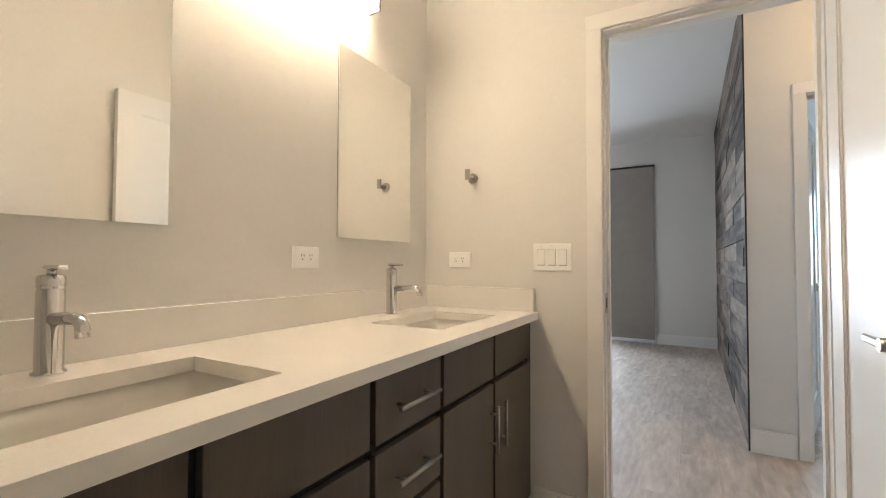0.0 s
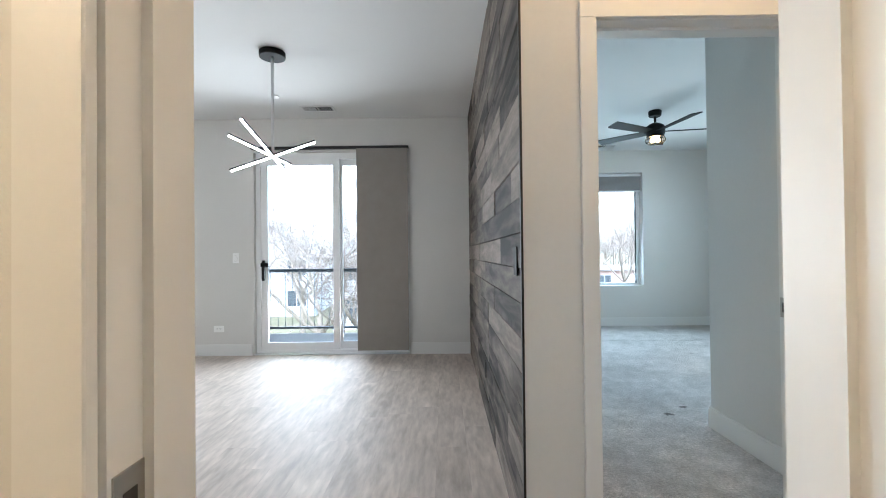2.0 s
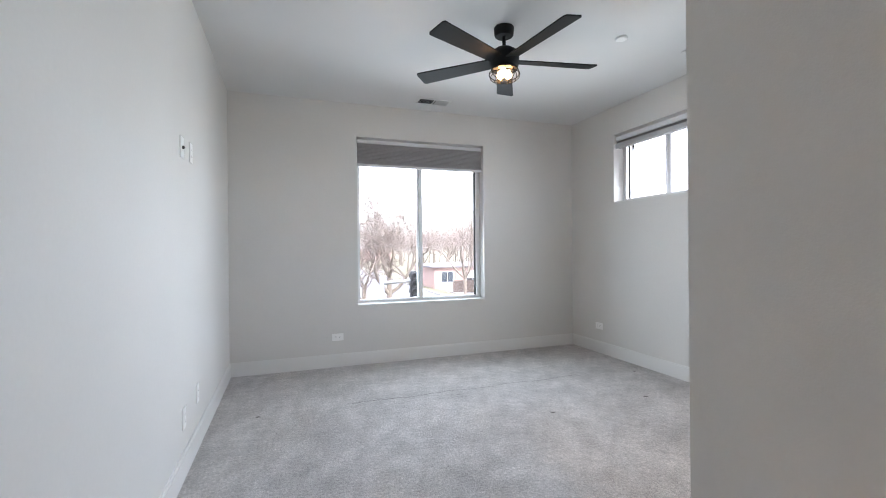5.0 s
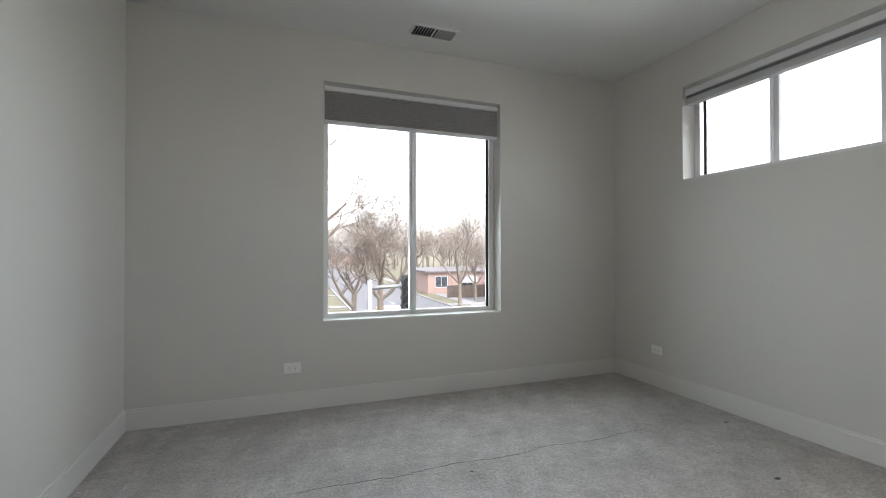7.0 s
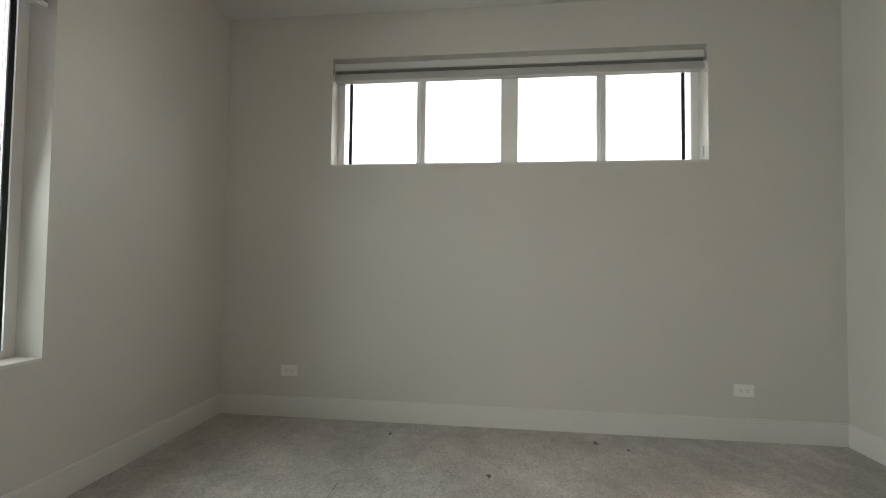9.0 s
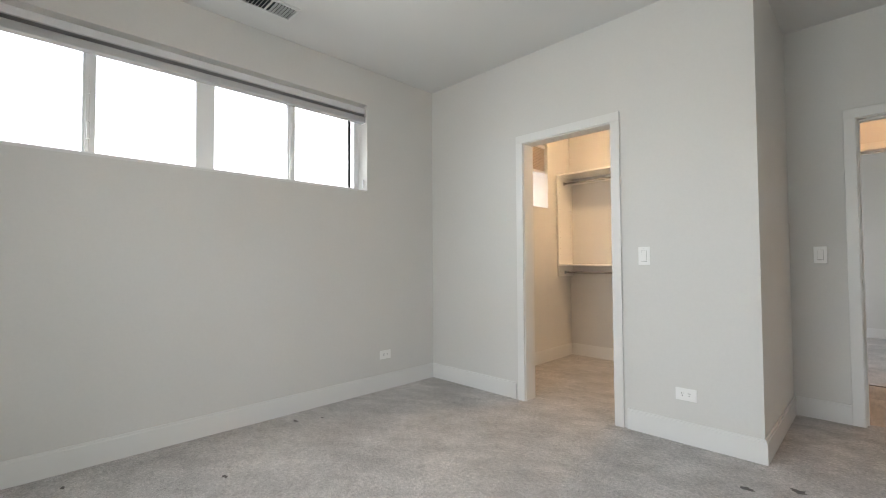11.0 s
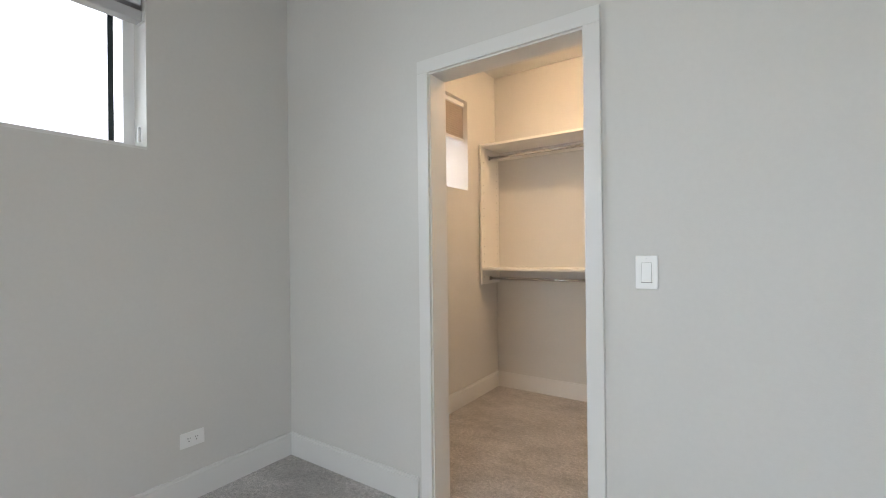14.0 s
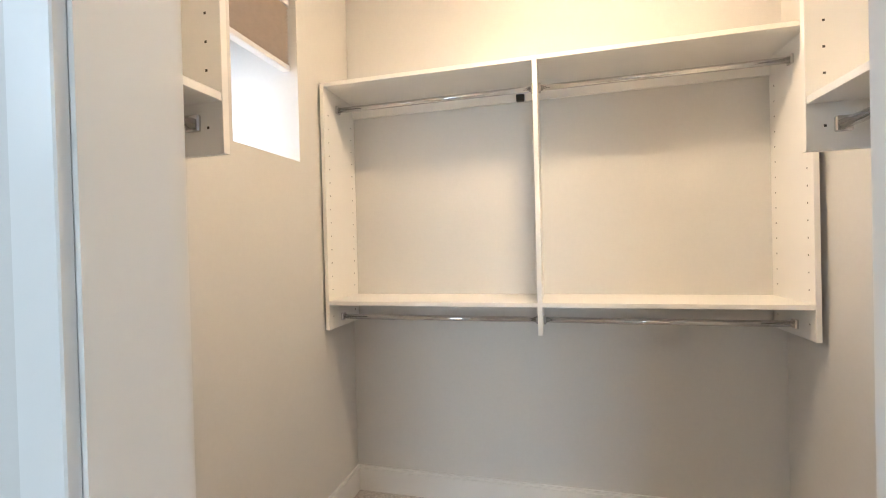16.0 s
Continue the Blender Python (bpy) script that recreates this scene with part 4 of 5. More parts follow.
# ---------- closet ----------
def closet_unit(m, panels, depth, z0, z1, shelves, rods, label, cleats=(), inset=0.13):
    """White hanging unit against a wall at local y 0, opening towards -y."""
    u = thing("closet_shelf_unit", m, label, "closet shelving", "closet shelving")
    t = 0.019
    for x in panels:
        bm = boxes((x - t / 2, -depth, z0, x + t / 2, 0, z1), bev=0.001)
        pn = part("side_panel", bm, MELA, u)
        bm = bmesh.new()
        for yy in (-depth + 0.04, -0.04):
            for i in range(int((z1 - z0 - 0.1) / 0.064)):
                z = z0 + 0.06 + 0.064 * i
                for s in (-1, 1):
                    xx = x + s * (t / 2 + 0.0004)
                    bm.faces.new([bm.verts.new(p) for p in ((xx, yy - 0.003, z - 0.003), (xx, yy + 0.003, z - 0.003), (xx, yy + 0.003, z + 0.003), (xx, yy - 0.003, z + 0.003))])
        tagged(part("peg_holes", bm, SLOT, pn), kind="stuff")
    for a, b in zip(panels, panels[1:]):
        for z in shelves:
            part("shelf", boxes((a + t / 2, -depth + 0.002, z - t, b - t / 2, -0.001, z), bev=0.001), MELA, u)
        for z in cleats:
            part("cleat", boxes((a + t / 2, -0.018, z - 0.045, b - t / 2, -0.001, z), bev=0.001), MELA, u)
        for z in rods:
            r = part("hanging_rod", rod((a + t / 2, -depth + inset, z), (b - t / 2, -depth + inset, z), 0.013), CHROME, u, "chrome hanging rod")
            for xx, s in ((a + t / 2, 1), (b - t / 2, -1)):
                part("rod_socket", boxes((min(xx, xx + s * 0.012), -depth + inset - 0.018, z - 0.018, max(xx, xx + s * 0.012), -depth + inset + 0.018, z + 0.02), bev=0.003), CHROME, r)
    return u


closet_unit(on(3.45, -0.736, 0, 180), (0.01, 0.99, 1.97), 0.316, 0.925, 2.09, (2.09, 1.062), (1.995, 0.97), "white two-bay hanging closet unit with chrome rods", cleats=(2.045,))
closet_unit(on(3.46, YC - 0.13, 0, -90), (0.01, 0.375), 0.36, 1.53, 2.45, (2.45, 1.665), (1.60,), "white short hanging closet unit beside the opening", inset=0.075)
closet_unit(on(1.44, 0.145, 0, 90), (0.01, 0.83), 0.35, 1.52, 2.45, (2.45, 1.655), (1.58,), "white short hanging closet unit on side wall", inset=0.075)
single("rod_clip", boxes((2.52, -0.735, 2.00, 2.56, -0.70, 2.03), bev=0.003), SLOT, "small black clip on the closet cleat", "clip")

# ---------- outdoors ----------
G = -4.2
single("ground", boxes((-600, 5.6, G - 0.5, 900, 1500, G), (-600, -900, G - 0.5, 900, 5.6, G)), GRASS, "dormant yellow-green winter grass", "ground", kind="structure")
single("road", boxes((-200, 15.5, G, 300, 23.5, G + 0.02)), ASPH, "grey asphalt cross street", "road", kind="structure")
LEAN = radians(-1.75)


def along(name, boxes_, mat, label, category, kind="structure"):
    """Strips along the street that leads away, which bears slightly off the building's axis."""
    ob = single(name, boxes(*boxes_), mat, label, category, kind=kind, at=(6.6, 23.5, G))
    ob.rotation_euler = (0, 0, LEAN)
    return ob


along("road", [(0.0, 0.0, 0, 9.6, 380, 0.02)], ASPH, "pale worn asphalt street leading away", "road")
for x0, x1 in ((-0.25, 0.0), (9.6, 9.85)):
    along("kerb", [(x0, 0.3, 0, x1, 380, 0.14)], CONC, "concrete kerb along the road", "kerb")
for x0, x1 in ((-3.6, -2.2), (12.0, 13.4)):
    along("pavement", [(x0, 3.0, 0, x1, 300, 0.06)], CONC, "pale concrete pavement slab strip", "pavement")
for y0, x1 in ((2.0, -0.3), (21.5, -0.3), (33.5, -0.3)):
    along("pavement", [(-2.2, y0, 0, x1, y0 + 1.5, 0.065)], CONC, "short concrete path to the kerb", "pavement")
for y0 in (13.5, 20.0):
    along("pavement", [(9.9, y0, 0, 12.0, y0 + 1.4, 0.065), (13.4, y0, 0, 26, y0 + 1.4, 0.065)], CONC, "concrete path across the lawn", "pavement")
along("car_park", [(13.5, 22.2, 0, 40, 26.5, 0.03)], ASPH, "asphalt car park before the fence", "road")
single("pavement", boxes((-60, 12.0, G, 60, 13.5, G + 0.06)), CONC, "pale concrete pavement slab strip", "pavement", kind="structure")
for a, b in ((-100, 6.3), (16.6, 120)):
    single("kerb", boxes((a, 23.5, G, b, 23.75, G + 0.14)), CONC, "concrete kerb along the road", "kerb", kind="structure")
along("lane_marking", [(4.72, 5 + 9 * i, 0.024, 4.87, 8 + 9 * i, 0.028) for i in range(24)], SIDING, "worn white lane dashes", "road marking", "stuff")


def tree_meshes(seed, height, spread, levels, limb=1.12):
    """Bare tree: trunk with limbs, and a crown of fine twigs."""
    rnd = random.Random(seed)
    trunk, crown = bmesh.new(), bmesh.new()

    def grow(p, d, length, r, level):
        n = 4
        pts, rad = [p], [max(r, 0.007)]
        for i in range(n):
            w = 0.05 if level == 0 else 0.17
            d = (d + Vector((rnd.gauss(0, w), rnd.gauss(0, w), rnd.gauss(0.09, 0.1)))).normalized()
            pts.append(pts[-1] + d * length / n)
            rad.append(max(0.0065, r * (1 - 0.42 * (i + 1) / n)))
        tube(trunk if level < 2 else crown, pts, rad, 8 if level < 2 else (4 if level < 3 else 3), caps=False)
        if level >= levels:
            return
        for c in range((5, 5, 5, 4, 3)[min(level, 4)]):
            k = rnd.randint(2, n) if level else rnd.choice((3, 4, 4))
            axis = Vector((rnd.gauss(0, 1), rnd.gauss(0, 1), rnd.gauss(0, 0.5))).normalized()
            if level == 0:
                t = 6.283 * (c + rnd.uniform(-0.25, 0.25)) / 5
                axis = Vector((math.cos(t), math.sin(t), 0.0))
            nd = (d * 0.8 + axis * spread * rnd.uniform(0.7, 1.25)).normalized()
            grow(pts[k], nd, length * (limb * rnd.uniform(0.85, 1.15) if level == 0 else rnd.uniform(0.58, 0.86)), rad[k] * rnd.uniform(0.5, 0.72), level + 1)

    grow(Vector((0, 0, -0.1)), Vector((rnd.uniform(-0.05, 0.05), rnd.uniform(-0.05, 0.05), 1)), height * 0.25, height * 0.0165, 0)
    return trunk, crown


def on_ground(x, y):
    return Matrix.Translation((x, y, G))


trees = []
for seed, hgt, spr, lev, limb in ((3, 15.0, 0.8, 5, 1.0), (8, 16.5, 0.7, 5, 1.1), (21, 14.0, 1.0, 5, 0.72)):
    tr = thing("tree", Matrix.Translation((0, 0, 0)), "bare grey-brown deciduous tree in winter", "tree", "bare street trees")
    a, b = tree_meshes(seed, hgt, spr, lev, limb)
    part("trunk", a, BARK, tr)
    part("crown", b, TWIG, tr, "leafless crown of fine twigs")
    trees.append(tr)
first = ((0.9, 25.0), (16.9, 40.0), (6.15, 25.6))
for tr, (x, y) in zip(trees, first):
    tr.location = (x, y, G)
for tr, k in zip(trees, (1.25, 0.82, 1.1)):
    tr.scale = (k, k, k)
rnd = random.Random(5)
# kind of tree, place, scale
for k, x, y, s in ((2, 4.75, 26.4, 0.9), (0, 4.2, 60, 0.8), (1, 5.2, 66, 0.8), (2, 3.6, 80, 0.95), (0, 6.0, 92, 0.9), (2, 21.5, 46.5, 0.75), (1, 24.5, 62, 0.85), (0, 30, 64, 0.9), (2, 22, 72, 1.0), (0, 34, 68, 0.95), (1, 41, 66, 0.9),
                   (1, 20, 92, 0.95), (0, 27, 100, 1.1), (2, 36, 96, 1.2), (1, 48, 92, 1.1), (0, 12, 160, 1.2), (1, 1.5, 120, 1.2), (2, 25, 130, 1.3), (0, 58, 84, 1.1), (2, -3, 95, 1.1), (1, -8, 66, 1.0), (0, 10.5, 190, 1.4), (2, 17, 200, 1.5), (1, 32, 150, 1.4), (0, 44, 120, 1.3), (2, 62, 110, 1.3), (1, 5, 150, 1.3),
                   (2, -2.35, 10.6, 0.82), (1, -5.2, 15.5, 0.72), (2, -9.5, 26, 0.9), (0, -14, 30, 1.0), (1, -22, 28, 0.95), (2, -4, 50, 1.1), (0, -12, 56, 1.1)):
    copy_thing(trees[k], Matrix.Translation((x, y, G)) @ Matrix.Rotation(rnd.uniform(0, 6.28), 4, "Z") @ Matrix.Scale(s / trees[k].scale.x, 4))
far = thing("tree", on_ground(-30, 150), "distant bare tree in a winter wood", "tree", "distant bare trees")
a, b = tree_meshes(40, 15.0, 0.75, 4, 0.95)
part("trunk", a, BARK, far)
part("crown", b, TWIG, far, "leafless crown of fine twigs")
for i in range(64):
    copy_thing(far, on_ground(rnd.uniform(-40, 110), rnd.uniform(112, 185)) @ Matrix.Rotation(rnd.uniform(0, 6.28), 4, "Z") @ Matrix.Scale(rnd.uniform(0.75, 1.25), 4))


def far_window(parent, m, w, h):
    fr = part("window", boxes((-w / 2 - 0.08, -0.05, -0.08, -w / 2, 0.03, h + 0.08), (w / 2, -0.05, -0.08, w / 2 + 0.08, 0.03, h + 0.08), (-w / 2, -0.05, h, w / 2, 0.03, h + 0.08), (-w / 2, -0.05, -0.08, w / 2, 0.03, 0), (-0.03, -0.04, 0, 0.03, 0.03, h)), SIDING, parent, "white window frame")
    fr.matrix_basis = m
    part("pane", boxes((-w / 2, -0.015, 0, w / 2, 0.0, h)), DARKPANE, fr, "dark reflecting pane")


def house(name, m, w, d, h, roof_h, wallmat, label, storeys, cols, gable=False):
    """A house whose front looks along local -y."""
    u = thing(name, m, label, "house")
    bm = boxes((-w / 2, 0, 0, w / 2, d, h))
    if gable:
        for y in (0, d):
            v = [bm.verts.new(p) for p in ((-w / 2, y, h), (w / 2, y, h), (0, y, h + roof_h))]
            bm.faces.new(v)
    part("wall", bm, wallmat, u)
    bm = bmesh.new()
    o = 0.45
    if gable:
        for s in (-1, 1):
            q = [bm.verts.new(p) for p in ((s * (w / 2 + o), -o, h - o * 2 * roof_h / w), (s * (w / 2 + o), d + o, h - o * 2 * roof_h / w), (0, d + o, h + roof_h + 0.03), (0, -o, h + roof_h + 0.03))]
            bm.faces.new(q)
    else:
        b = [(-w / 2 - o, -o), (w / 2 + o, -o), (w / 2 + o, d + o), (-w / 2 - o, d + o)]
        lo = [bm.verts.new((*p, h + 0.02)) for p in b]
        r0, r1 = bm.verts.new((-w / 2 + d / 2, d / 2, h + roof_h)), bm.verts.new((w / 2 - d / 2, d / 2, h + roof_h))
        for f in ((lo[0], lo[1], r1, r0), (lo[1], lo[2], r1), (lo[2], lo[3], r0, r1), (lo[3], lo[0], r0)):
            bm.faces.new(f)
    rf = part("roof", bm, ROOF, u, "dark shingle roof")
    rf.modifiers.new("thick", "SOLIDIFY").thickness = 0.18
    for s in range(storeys):
        for c in range(cols):
            x = -w / 2 + w * (c + 0.5) / cols
            far_window(u, Matrix.Translation((x, 0, 0.9 + s * h / storeys)), min(1.6, w / cols * 0.5), 1.35)
    if gable:
        far_window(u, Matrix.Translation((0, 0, h + 0.3)), 0.9, 1.1)
    return u


ap = house("apartment_building", on(39, 55, G, -3), 40, 12, 3.0, 0.5, BRICK, "long low pink brick apartment building", 1, 11)
for i, x in enumerate((-14.5, -11, 6)):
    part("balcony", boxes((x - 1.1, -1.0, 1.45, x + 1.1, 0, 1.55), (x - 1.1, -1.0, 1.55, x + 1.1, -0.94, 2.3)), SIDING, ap, "white balcony front")
house("stone_house", on(27.0, 44.0, G, -8), 6, 7, 3.2, 0.5, STONE, "pale stone-faced house behind the pavement", 1, 2)
house("brick_house", on(14, 215, G, 0), 70, 12, 5, 3, BRICK, "low red brick building at the road's end", 2, 12)
house("brick_house", on(-6, 96, G, 0), 16, 10, 3.2, 2.2, BRICK, "low brick house behind street trees", 1, 4)
house("white_house", on(-4.2, 30, G, 12), 8.5, 9, 5.2, 3.0, SIDING, "white-sided gabled house behind bare trees", 2, 3, True)
house("white_house", on(-16.5, 36, G, 5), 9.5, 9, 5.4, 3.2, SIDING, "white-sided gabled house beyond the car", 2, 3, True)
house("white_house", on(-30, 32, G, 0), 10, 9, 5.4, 3.2, SIDING, "white-sided gabled house farther along", 2, 3, True)
fe = thing("fence", on(19.5, 50.2, G, 0), "long dark brown wooden fence", "fence")
brd = mesh_of("board", boxes((0, 0, 0, 0.72, 0.05, 1.5)), FENCEW)
for i in range(40):
    ob = new("board", brd)
    ob.parent = fe
    ob.location = (0.75 * i, 0.012 * (i % 3), 0)

tl = thing("traffic_light", on(2.9, 12.0, G, 0), "grey signal pole with mast arm and black signals", "traffic light")
part("pole", rod((0, 0, 0), (0, 0, 4.7), 0.065), GALV, tl)
bm = bmesh.new()
tube(bm, ((0, 0, 4.50), (0.5, 0, 4.53), (1.05, 0, 4.55)), (0.05, 0.045, 0.04), 10)
part("mast_arm", bm, GALV, tl)


def signal(parent, x, y, z, lit):
    """A black head of four hooded sections, its foot at z."""
    hd = part("signal_head", boxes((x - 0.095, y - 0.06, z, x + 0.095, y + 0.08, z + 0.88), bev=0.015), SIGNALM, parent, "black signal head")
    for i in range(4):
        zz = z + 0.115 + 0.215 * i
        for fy in (-1, 1):
            bm = bmesh.new()
            tube(bm, ((x, y + fy * 0.06, zz), (x, y + fy * 0.2, zz - 0.015)), (0.08, 0.088), 14, caps=False)
            part("visor", bm, SIGNALM, hd)
    if lit:
        part("signal_lens", moved(lathe([(0.05, 0.0), (0.045, 0.01)], 14, "y"), x, y - 0.21, z + 0.33), SIGNALG, hd, "lit green lens")
    return hd


signal(tl, 0.88, 0, 3.93, False)
tl2 = thing("traffic_light", on(9.3, 15.0, G, 0), "grey signal pole with one black signal lit green", "traffic light")
part("pole", rod((0, 0.2, 0), (0, 0.2, 4.5), 0.08), GALV, tl2)
signal(tl2, 0, 0, 3.4, True)


def vehicle(name, m, length, width, prof, paint, label):
    """A road vehicle from a side outline (x, z) with wheels and windows."""
    v = thing(name, m, label, "vehicle")
    bm = bmesh.new()
    a = [bm.verts.new((x, -width / 2, z)) for x, z in prof]
    b = [bm.verts.new((x, width / 2, z)) for x, z in prof]
    bm.faces.new(a)
    bm.faces.new(b[::-1])
    for i in range(len(prof)):
        j = (i + 1) % len(prof)
        bm.faces.new((a[i], b[i], b[j], a[j]))
    bmesh.ops.recalc_face_normals(bm, faces=bm.faces)
    bmesh.ops.bevel(bm, geom=bm.edges[:], offset=0.06, segments=2, affect="EDGES")
    part("body", bm, paint, v)
    for x in (length * 0.19, length * 0.8):
        for s in (-1, 1):
            w = part("wheel", moved(lathe([(0.2, -0.1), (0.33, -0.09), (0.34, 0.0), (0.33, 0.09), (0.2, 0.1)], 20, "y"), x, s * (width / 2 - 0.06), 0.34), TYRE, v)
            part("rim", moved(lathe([(0.2, -0.012), (0.18, 0.012)], 16, "y"), x, s * (width / 2 + 0.05), 0.34), GALV, w)
    return v


van = vehicle("yellow_van", on(7.75, 28.6, G + 0.02, 85), 4.6, 1.8, ((0, 0.3), (4.6, 0.3), (4.6, 0.85), (3.8, 1.0), (3.3, 1.62), (0.25, 1.68), (0.0, 1.0)), YELLOW, "yellow delivery van waiting at the crossing")
part("rear_window", boxes((-0.012, -0.7, 0.98, 0.02, 0.7, 1.45)), RAILAL, van, "pale rear window")
part("roof_panel", boxes((0.5, -0.6, 1.66, 2.8, 0.6, 1.71), bev=0.01), RAILAL, van, "white roof panel")
part("windscreen", boxes((3.42, -0.75, 1.05, 3.72, 0.75, 1.5)), DARKPANE, van)
car = vehicle("parked_car", on(-13.5, 19.0, G + 0.02, 8), 4.5, 1.8, ((0, 0.3), (4.5, 0.3), (4.5, 0.8), (3.5, 0.95), (2.9, 1.42), (1.3, 1.45), (0.5, 0.98), (0, 0.9)), CARPAINT, "dark grey parked car on the road")
part("side_window", boxes((1.2, -0.915, 0.98, 2.9, -0.90, 1.34)), DARKPANE, car)
bn = thing("waste_bin", on(-9.4, 15.2, G, 0), "teal wheeled waste bin on the grass", "bin")
part("body", lathe([(0.24, 0.0), (0.33, 0.95)], 4), TEAL, bn)
part("lid", moved(lathe([(0.36, 0.0), (0.36, 0.05), (0.2, 0.1)], 4), 0, 0, 0.95), TEAL, bn)

# balcony
bl = thing("balcony", Matrix.Identity(4), "concrete balcony slab with dark metal railing", "balcony", kind="structure")
part("slab", boxes((-3.2, 3.46, -0.25, -0.13, 4.85, -0.03)), CONC, bl)
part("top_rail", boxes((-3.15, 4.76, 0.90, -0.2, 4.82, 0.95), bev=0.005), ALU, bl)
part("bottom_rail", boxes((-3.15, 4.77, 0.05, -0.2, 4.81, 0.08)), ALU, bl)
for i in range(27):
    x = -3.05 + 0.11 * i
    part("baluster", boxes((x - 0.004, 4.786, 0.08, x + 0.004, 4.794, 0.90)), ALU, bl)
part("corner_post", boxes((-3.2, 4.74, -0.03, -3.1, 4.84, 0.97)), ALU, bl)
part("side_panel", boxes((-3.17, 3.47, 0.0, -3.13, 4.74, 0.95)), ALU, bl, "dark solid side screen")

# ---------- carpet marks ----------
for k, (x, y, r) in enumerate(((2.362, 3.178, 0.022), (3.254, 3.2, 0.026), (3.74, 2.58, 0.03), (0.323, 3.867, 0.02), (1.151, 1.338, 0.05), (1.329, 1.474, 0.035), (3.70, 3.80, 0.02), (3.66, 2.42, 0.02), (1.86, 3.80, 0.018))):
    rn = random.Random(k)
    bm = bmesh.new()
    c = bm.verts.new((0, 0, 0.003))
    ring = [bm.verts.new((r * rn.uniform(0.3, 1.1) * math.cos(0.5236 * i), 0.6 * r * rn.uniform(0.3, 1.1) * math.sin(0.5236 * i), 0.0015)) for i in range(12)]
    for i in range(12):
        bm.faces.new((c, ring[i], ring[(i + 1) % 12]))
    low = [bm.verts.new((v.co.x, v.co.y, -0.004)) for v in ring]
    for i in range(12):
        bm.faces.new((ring[i], low[i], low[(i + 1) % 12], ring[(i + 1) % 12]))
    single("carpet_stain", bm, STAIN, "dark ground-in stain on the grey carpet", "stain", "carpet stains", at=(x, y, 0))

bm = bmesh.new()
rn = random.Random(9)
pts = [(1.0 + 0.07 * i, 3.9 + 0.012 * math.sin(i * 0.7) + rn.uniform(-0.006, 0.006)) for i in range(31)]
for (xa, ya), (xb, yb) in zip(pts, pts[1:]):
    w = rn.uniform(0.0006, 0.0022)
    box(bm, xa, min(ya, yb) - w, -0.003, xb - 0.004, min(ya, yb) + w, 0.0012)
single("carpet_seam", bm, STAIN, "faint dark seam where carpet widths meet", "carpet seam", kind="structure")

# ---------- pieces: wall boards and floor planks ----------
rnd = random.Random(11)
feature = thing("board_cladding", Matrix.Identity(4), "weathered grey-brown reclaimed wood board cladding", "wall cladding", kind="structure")
part("edge_trim", boxes((-0.144, -0.136, 0.0, -0.135, -0.122, H)), BLACKTRIM, feature, "black metal edge trim")
part("backing", boxes((-0.1215, -0.125, 0.0, -0.1182, 3.28, H)), BLACKTRIM, feature)
boards = {}


def board_mesh(name, length, width, thick, mat):
    key = (name, length, width, thick)
    if key not in boards:
        boards[key] = mesh_of(name, boxes((0, 0, 0, length, width, thick), bev=0.0015 if thick > 0.01 else 0.0), mat)
    return boards[key]


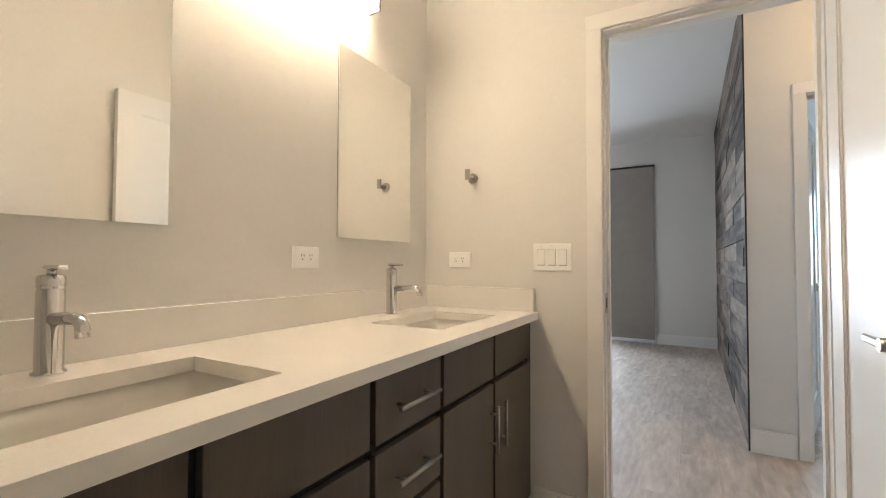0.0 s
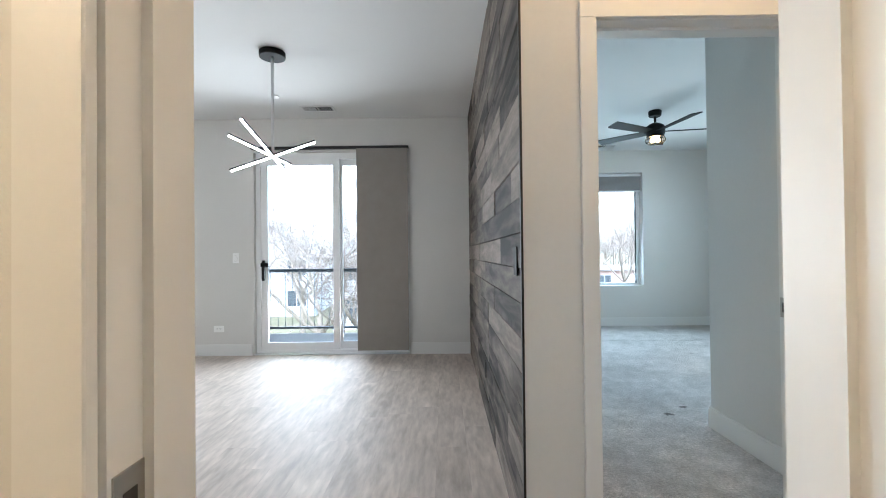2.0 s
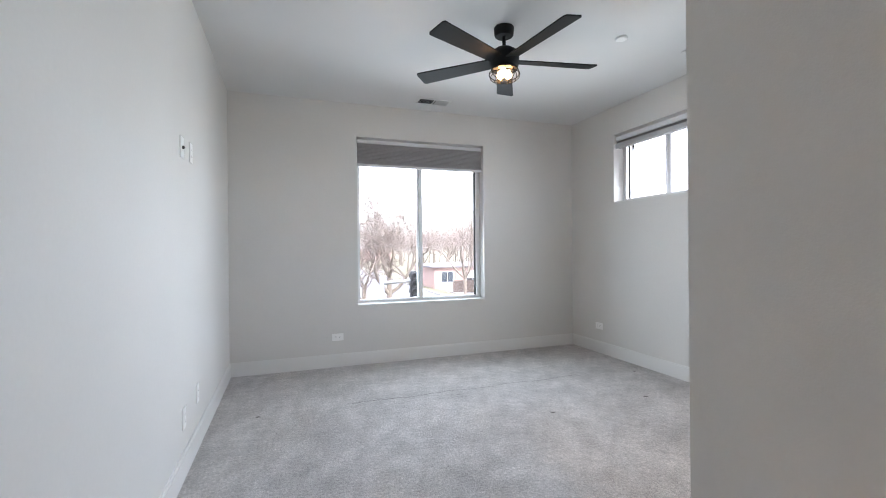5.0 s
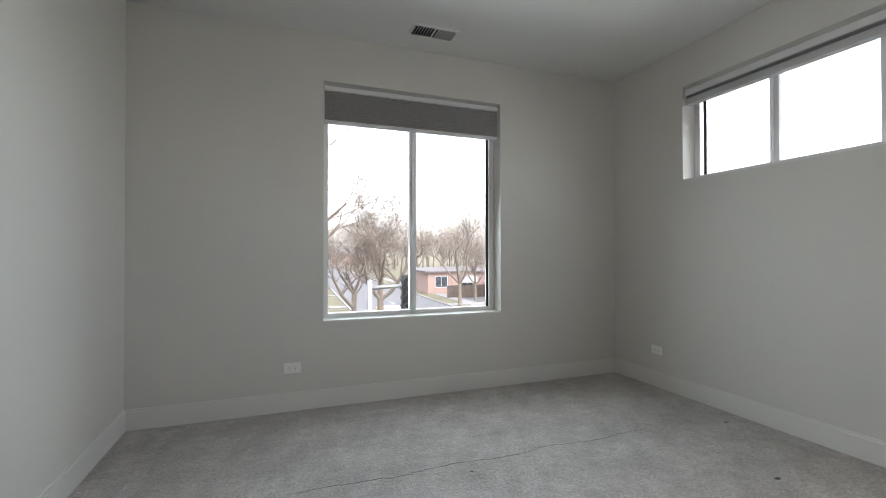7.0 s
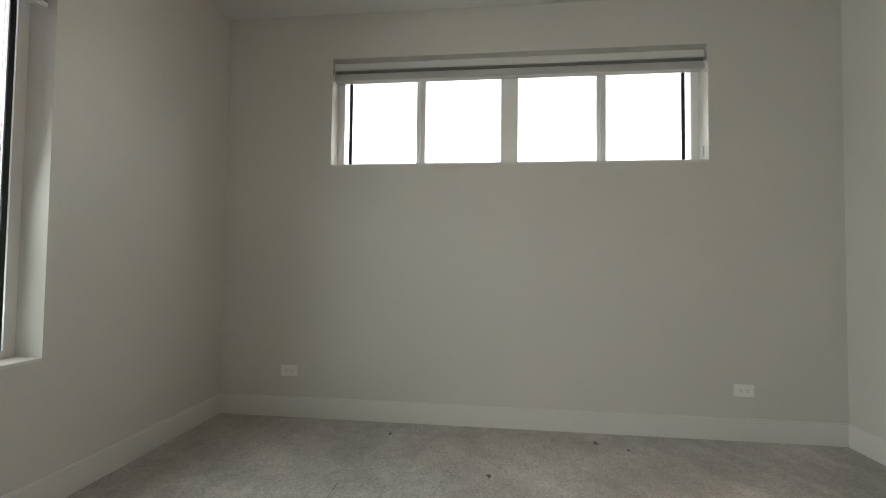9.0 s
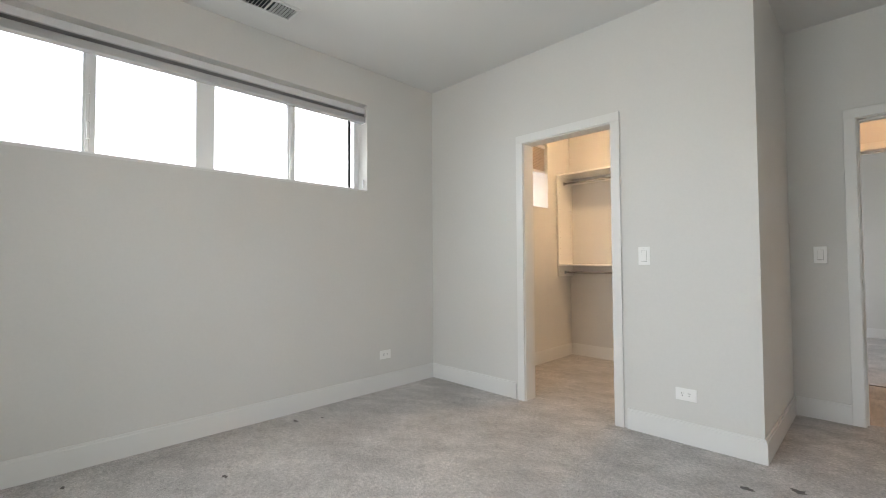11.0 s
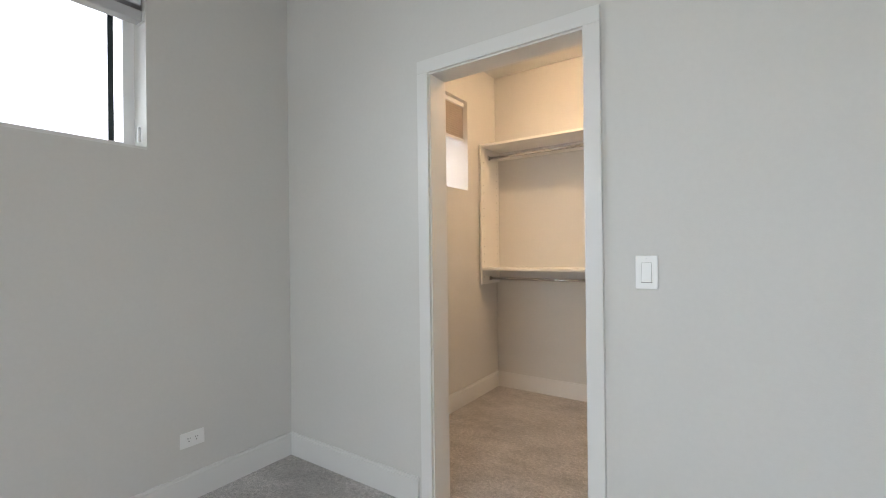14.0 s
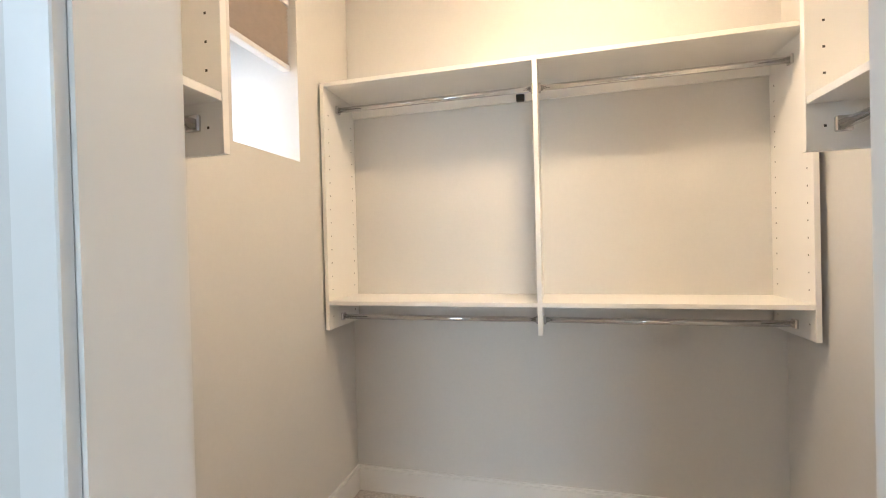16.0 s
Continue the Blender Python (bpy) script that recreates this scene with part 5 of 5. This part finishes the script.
row_h = 0.1372
for r in range(20):
    y = -0.123 - rnd.choice((0.0, 0.2, 0.35, 0.55))
    while y < 3.278:
        ln = rnd.choice((0.6, 0.75, 0.9, 1.2, 1.5))
        a, b = max(y, -0.123), min(y + ln, 3.278)
        y += ln
        if b - a < 0.05:
            continue
        ln2 = round(b - a - 0.002, 3)
        ob = new("board", board_mesh("board", ln2, row_h - 0.003, rnd.choice((0.014, 0.017, 0.02)), BARN))
        ob.parent = feature
        ob.matrix_basis = Matrix.Translation((-0.1215, a, r * row_h + 0.0015)) @ Matrix(((0, 0, -1, 0), (1, 0, 0, 0), (0, 1, 0, 0), (0, 0, 0, 1)))
bp = thing("outlet", on(-0.141, -0.01, 1.125, -90), "black switch plate on the board cladding", "outlet")
part("plate", boxes((-0.036, -0.006, -0.058, 0.036, 0, 0.058), bev=0.002), FANBLK, bp)
bp2 = thing("outlet", on(-0.141, 1.36, 0.33, -90), "black outlet plate low on board cladding", "outlet")
part("plate", boxes((-0.036, -0.006, -0.058, 0.036, 0, 0.058), bev=0.002), FANBLK, bp2)

single("subfloor", boxes((-7.0, -4.6, -0.25, -0.07, 3.28, -0.006), (-7.0, 3.28, -0.25, -3.49, 4.45, -0.006), (-0.07, -1.34, -0.25, 1.313, -0.07, -0.006), (-2.64, 3.28, -0.25, -0.84, 3.46, -0.006), (-0.07, -4.6, -0.25, 0.06, -1.34, -0.006), (0.06, -1.39, -0.25, 0.18, -1.34, -0.006)), SUBF, "dark subfloor under the vinyl planks", "floor", kind="structure")
fl = thing("floor_living", Matrix.Identity(4), "grey-brown wood-look vinyl plank floor", "floor", kind="structure")
pw, pl = 0.18, 1.22
n_parts, spill = 0, bmesh.new()
for c in range(46):
    x0 = 1.313 - pw * (c + 1)
    y = -4.6 - rnd.uniform(0, pl)
    while y < 4.44:
        a, b = max(y, -4.6), min(y + pl, 4.44)
        y += pl
        x1 = x0 + pw
        if x1 > -0.07:
            a, b = max(a, -1.34), min(b, -0.07)
        elif x0 > -3.5:
            b = min(b, 3.278)
        if x1 < -1.7:
            a = max(a, -1.26)
        if b - a < 0.02 or x0 < -7.0:
            continue
        if x0 > -3.6 and n_parts < 300:
            ob = new("plank", board_mesh("plank", round(b - a - 0.0005, 4), pw - 0.0005, 0.006, FLOORW))
            ob.parent = fl
            ob.matrix_basis = Matrix(((0, -1, 0, x1), (1, 0, 0, a), (0, 0, 1, -0.006), (0, 0, 0, 1)))
            n_parts += 1
        else:
            box(spill, x0, a, -0.006, x1 - 0.0012, b - 0.0012, 0.0)
tagged(part("planks_beyond", spill, FLOORW, fl), kind="stuff")
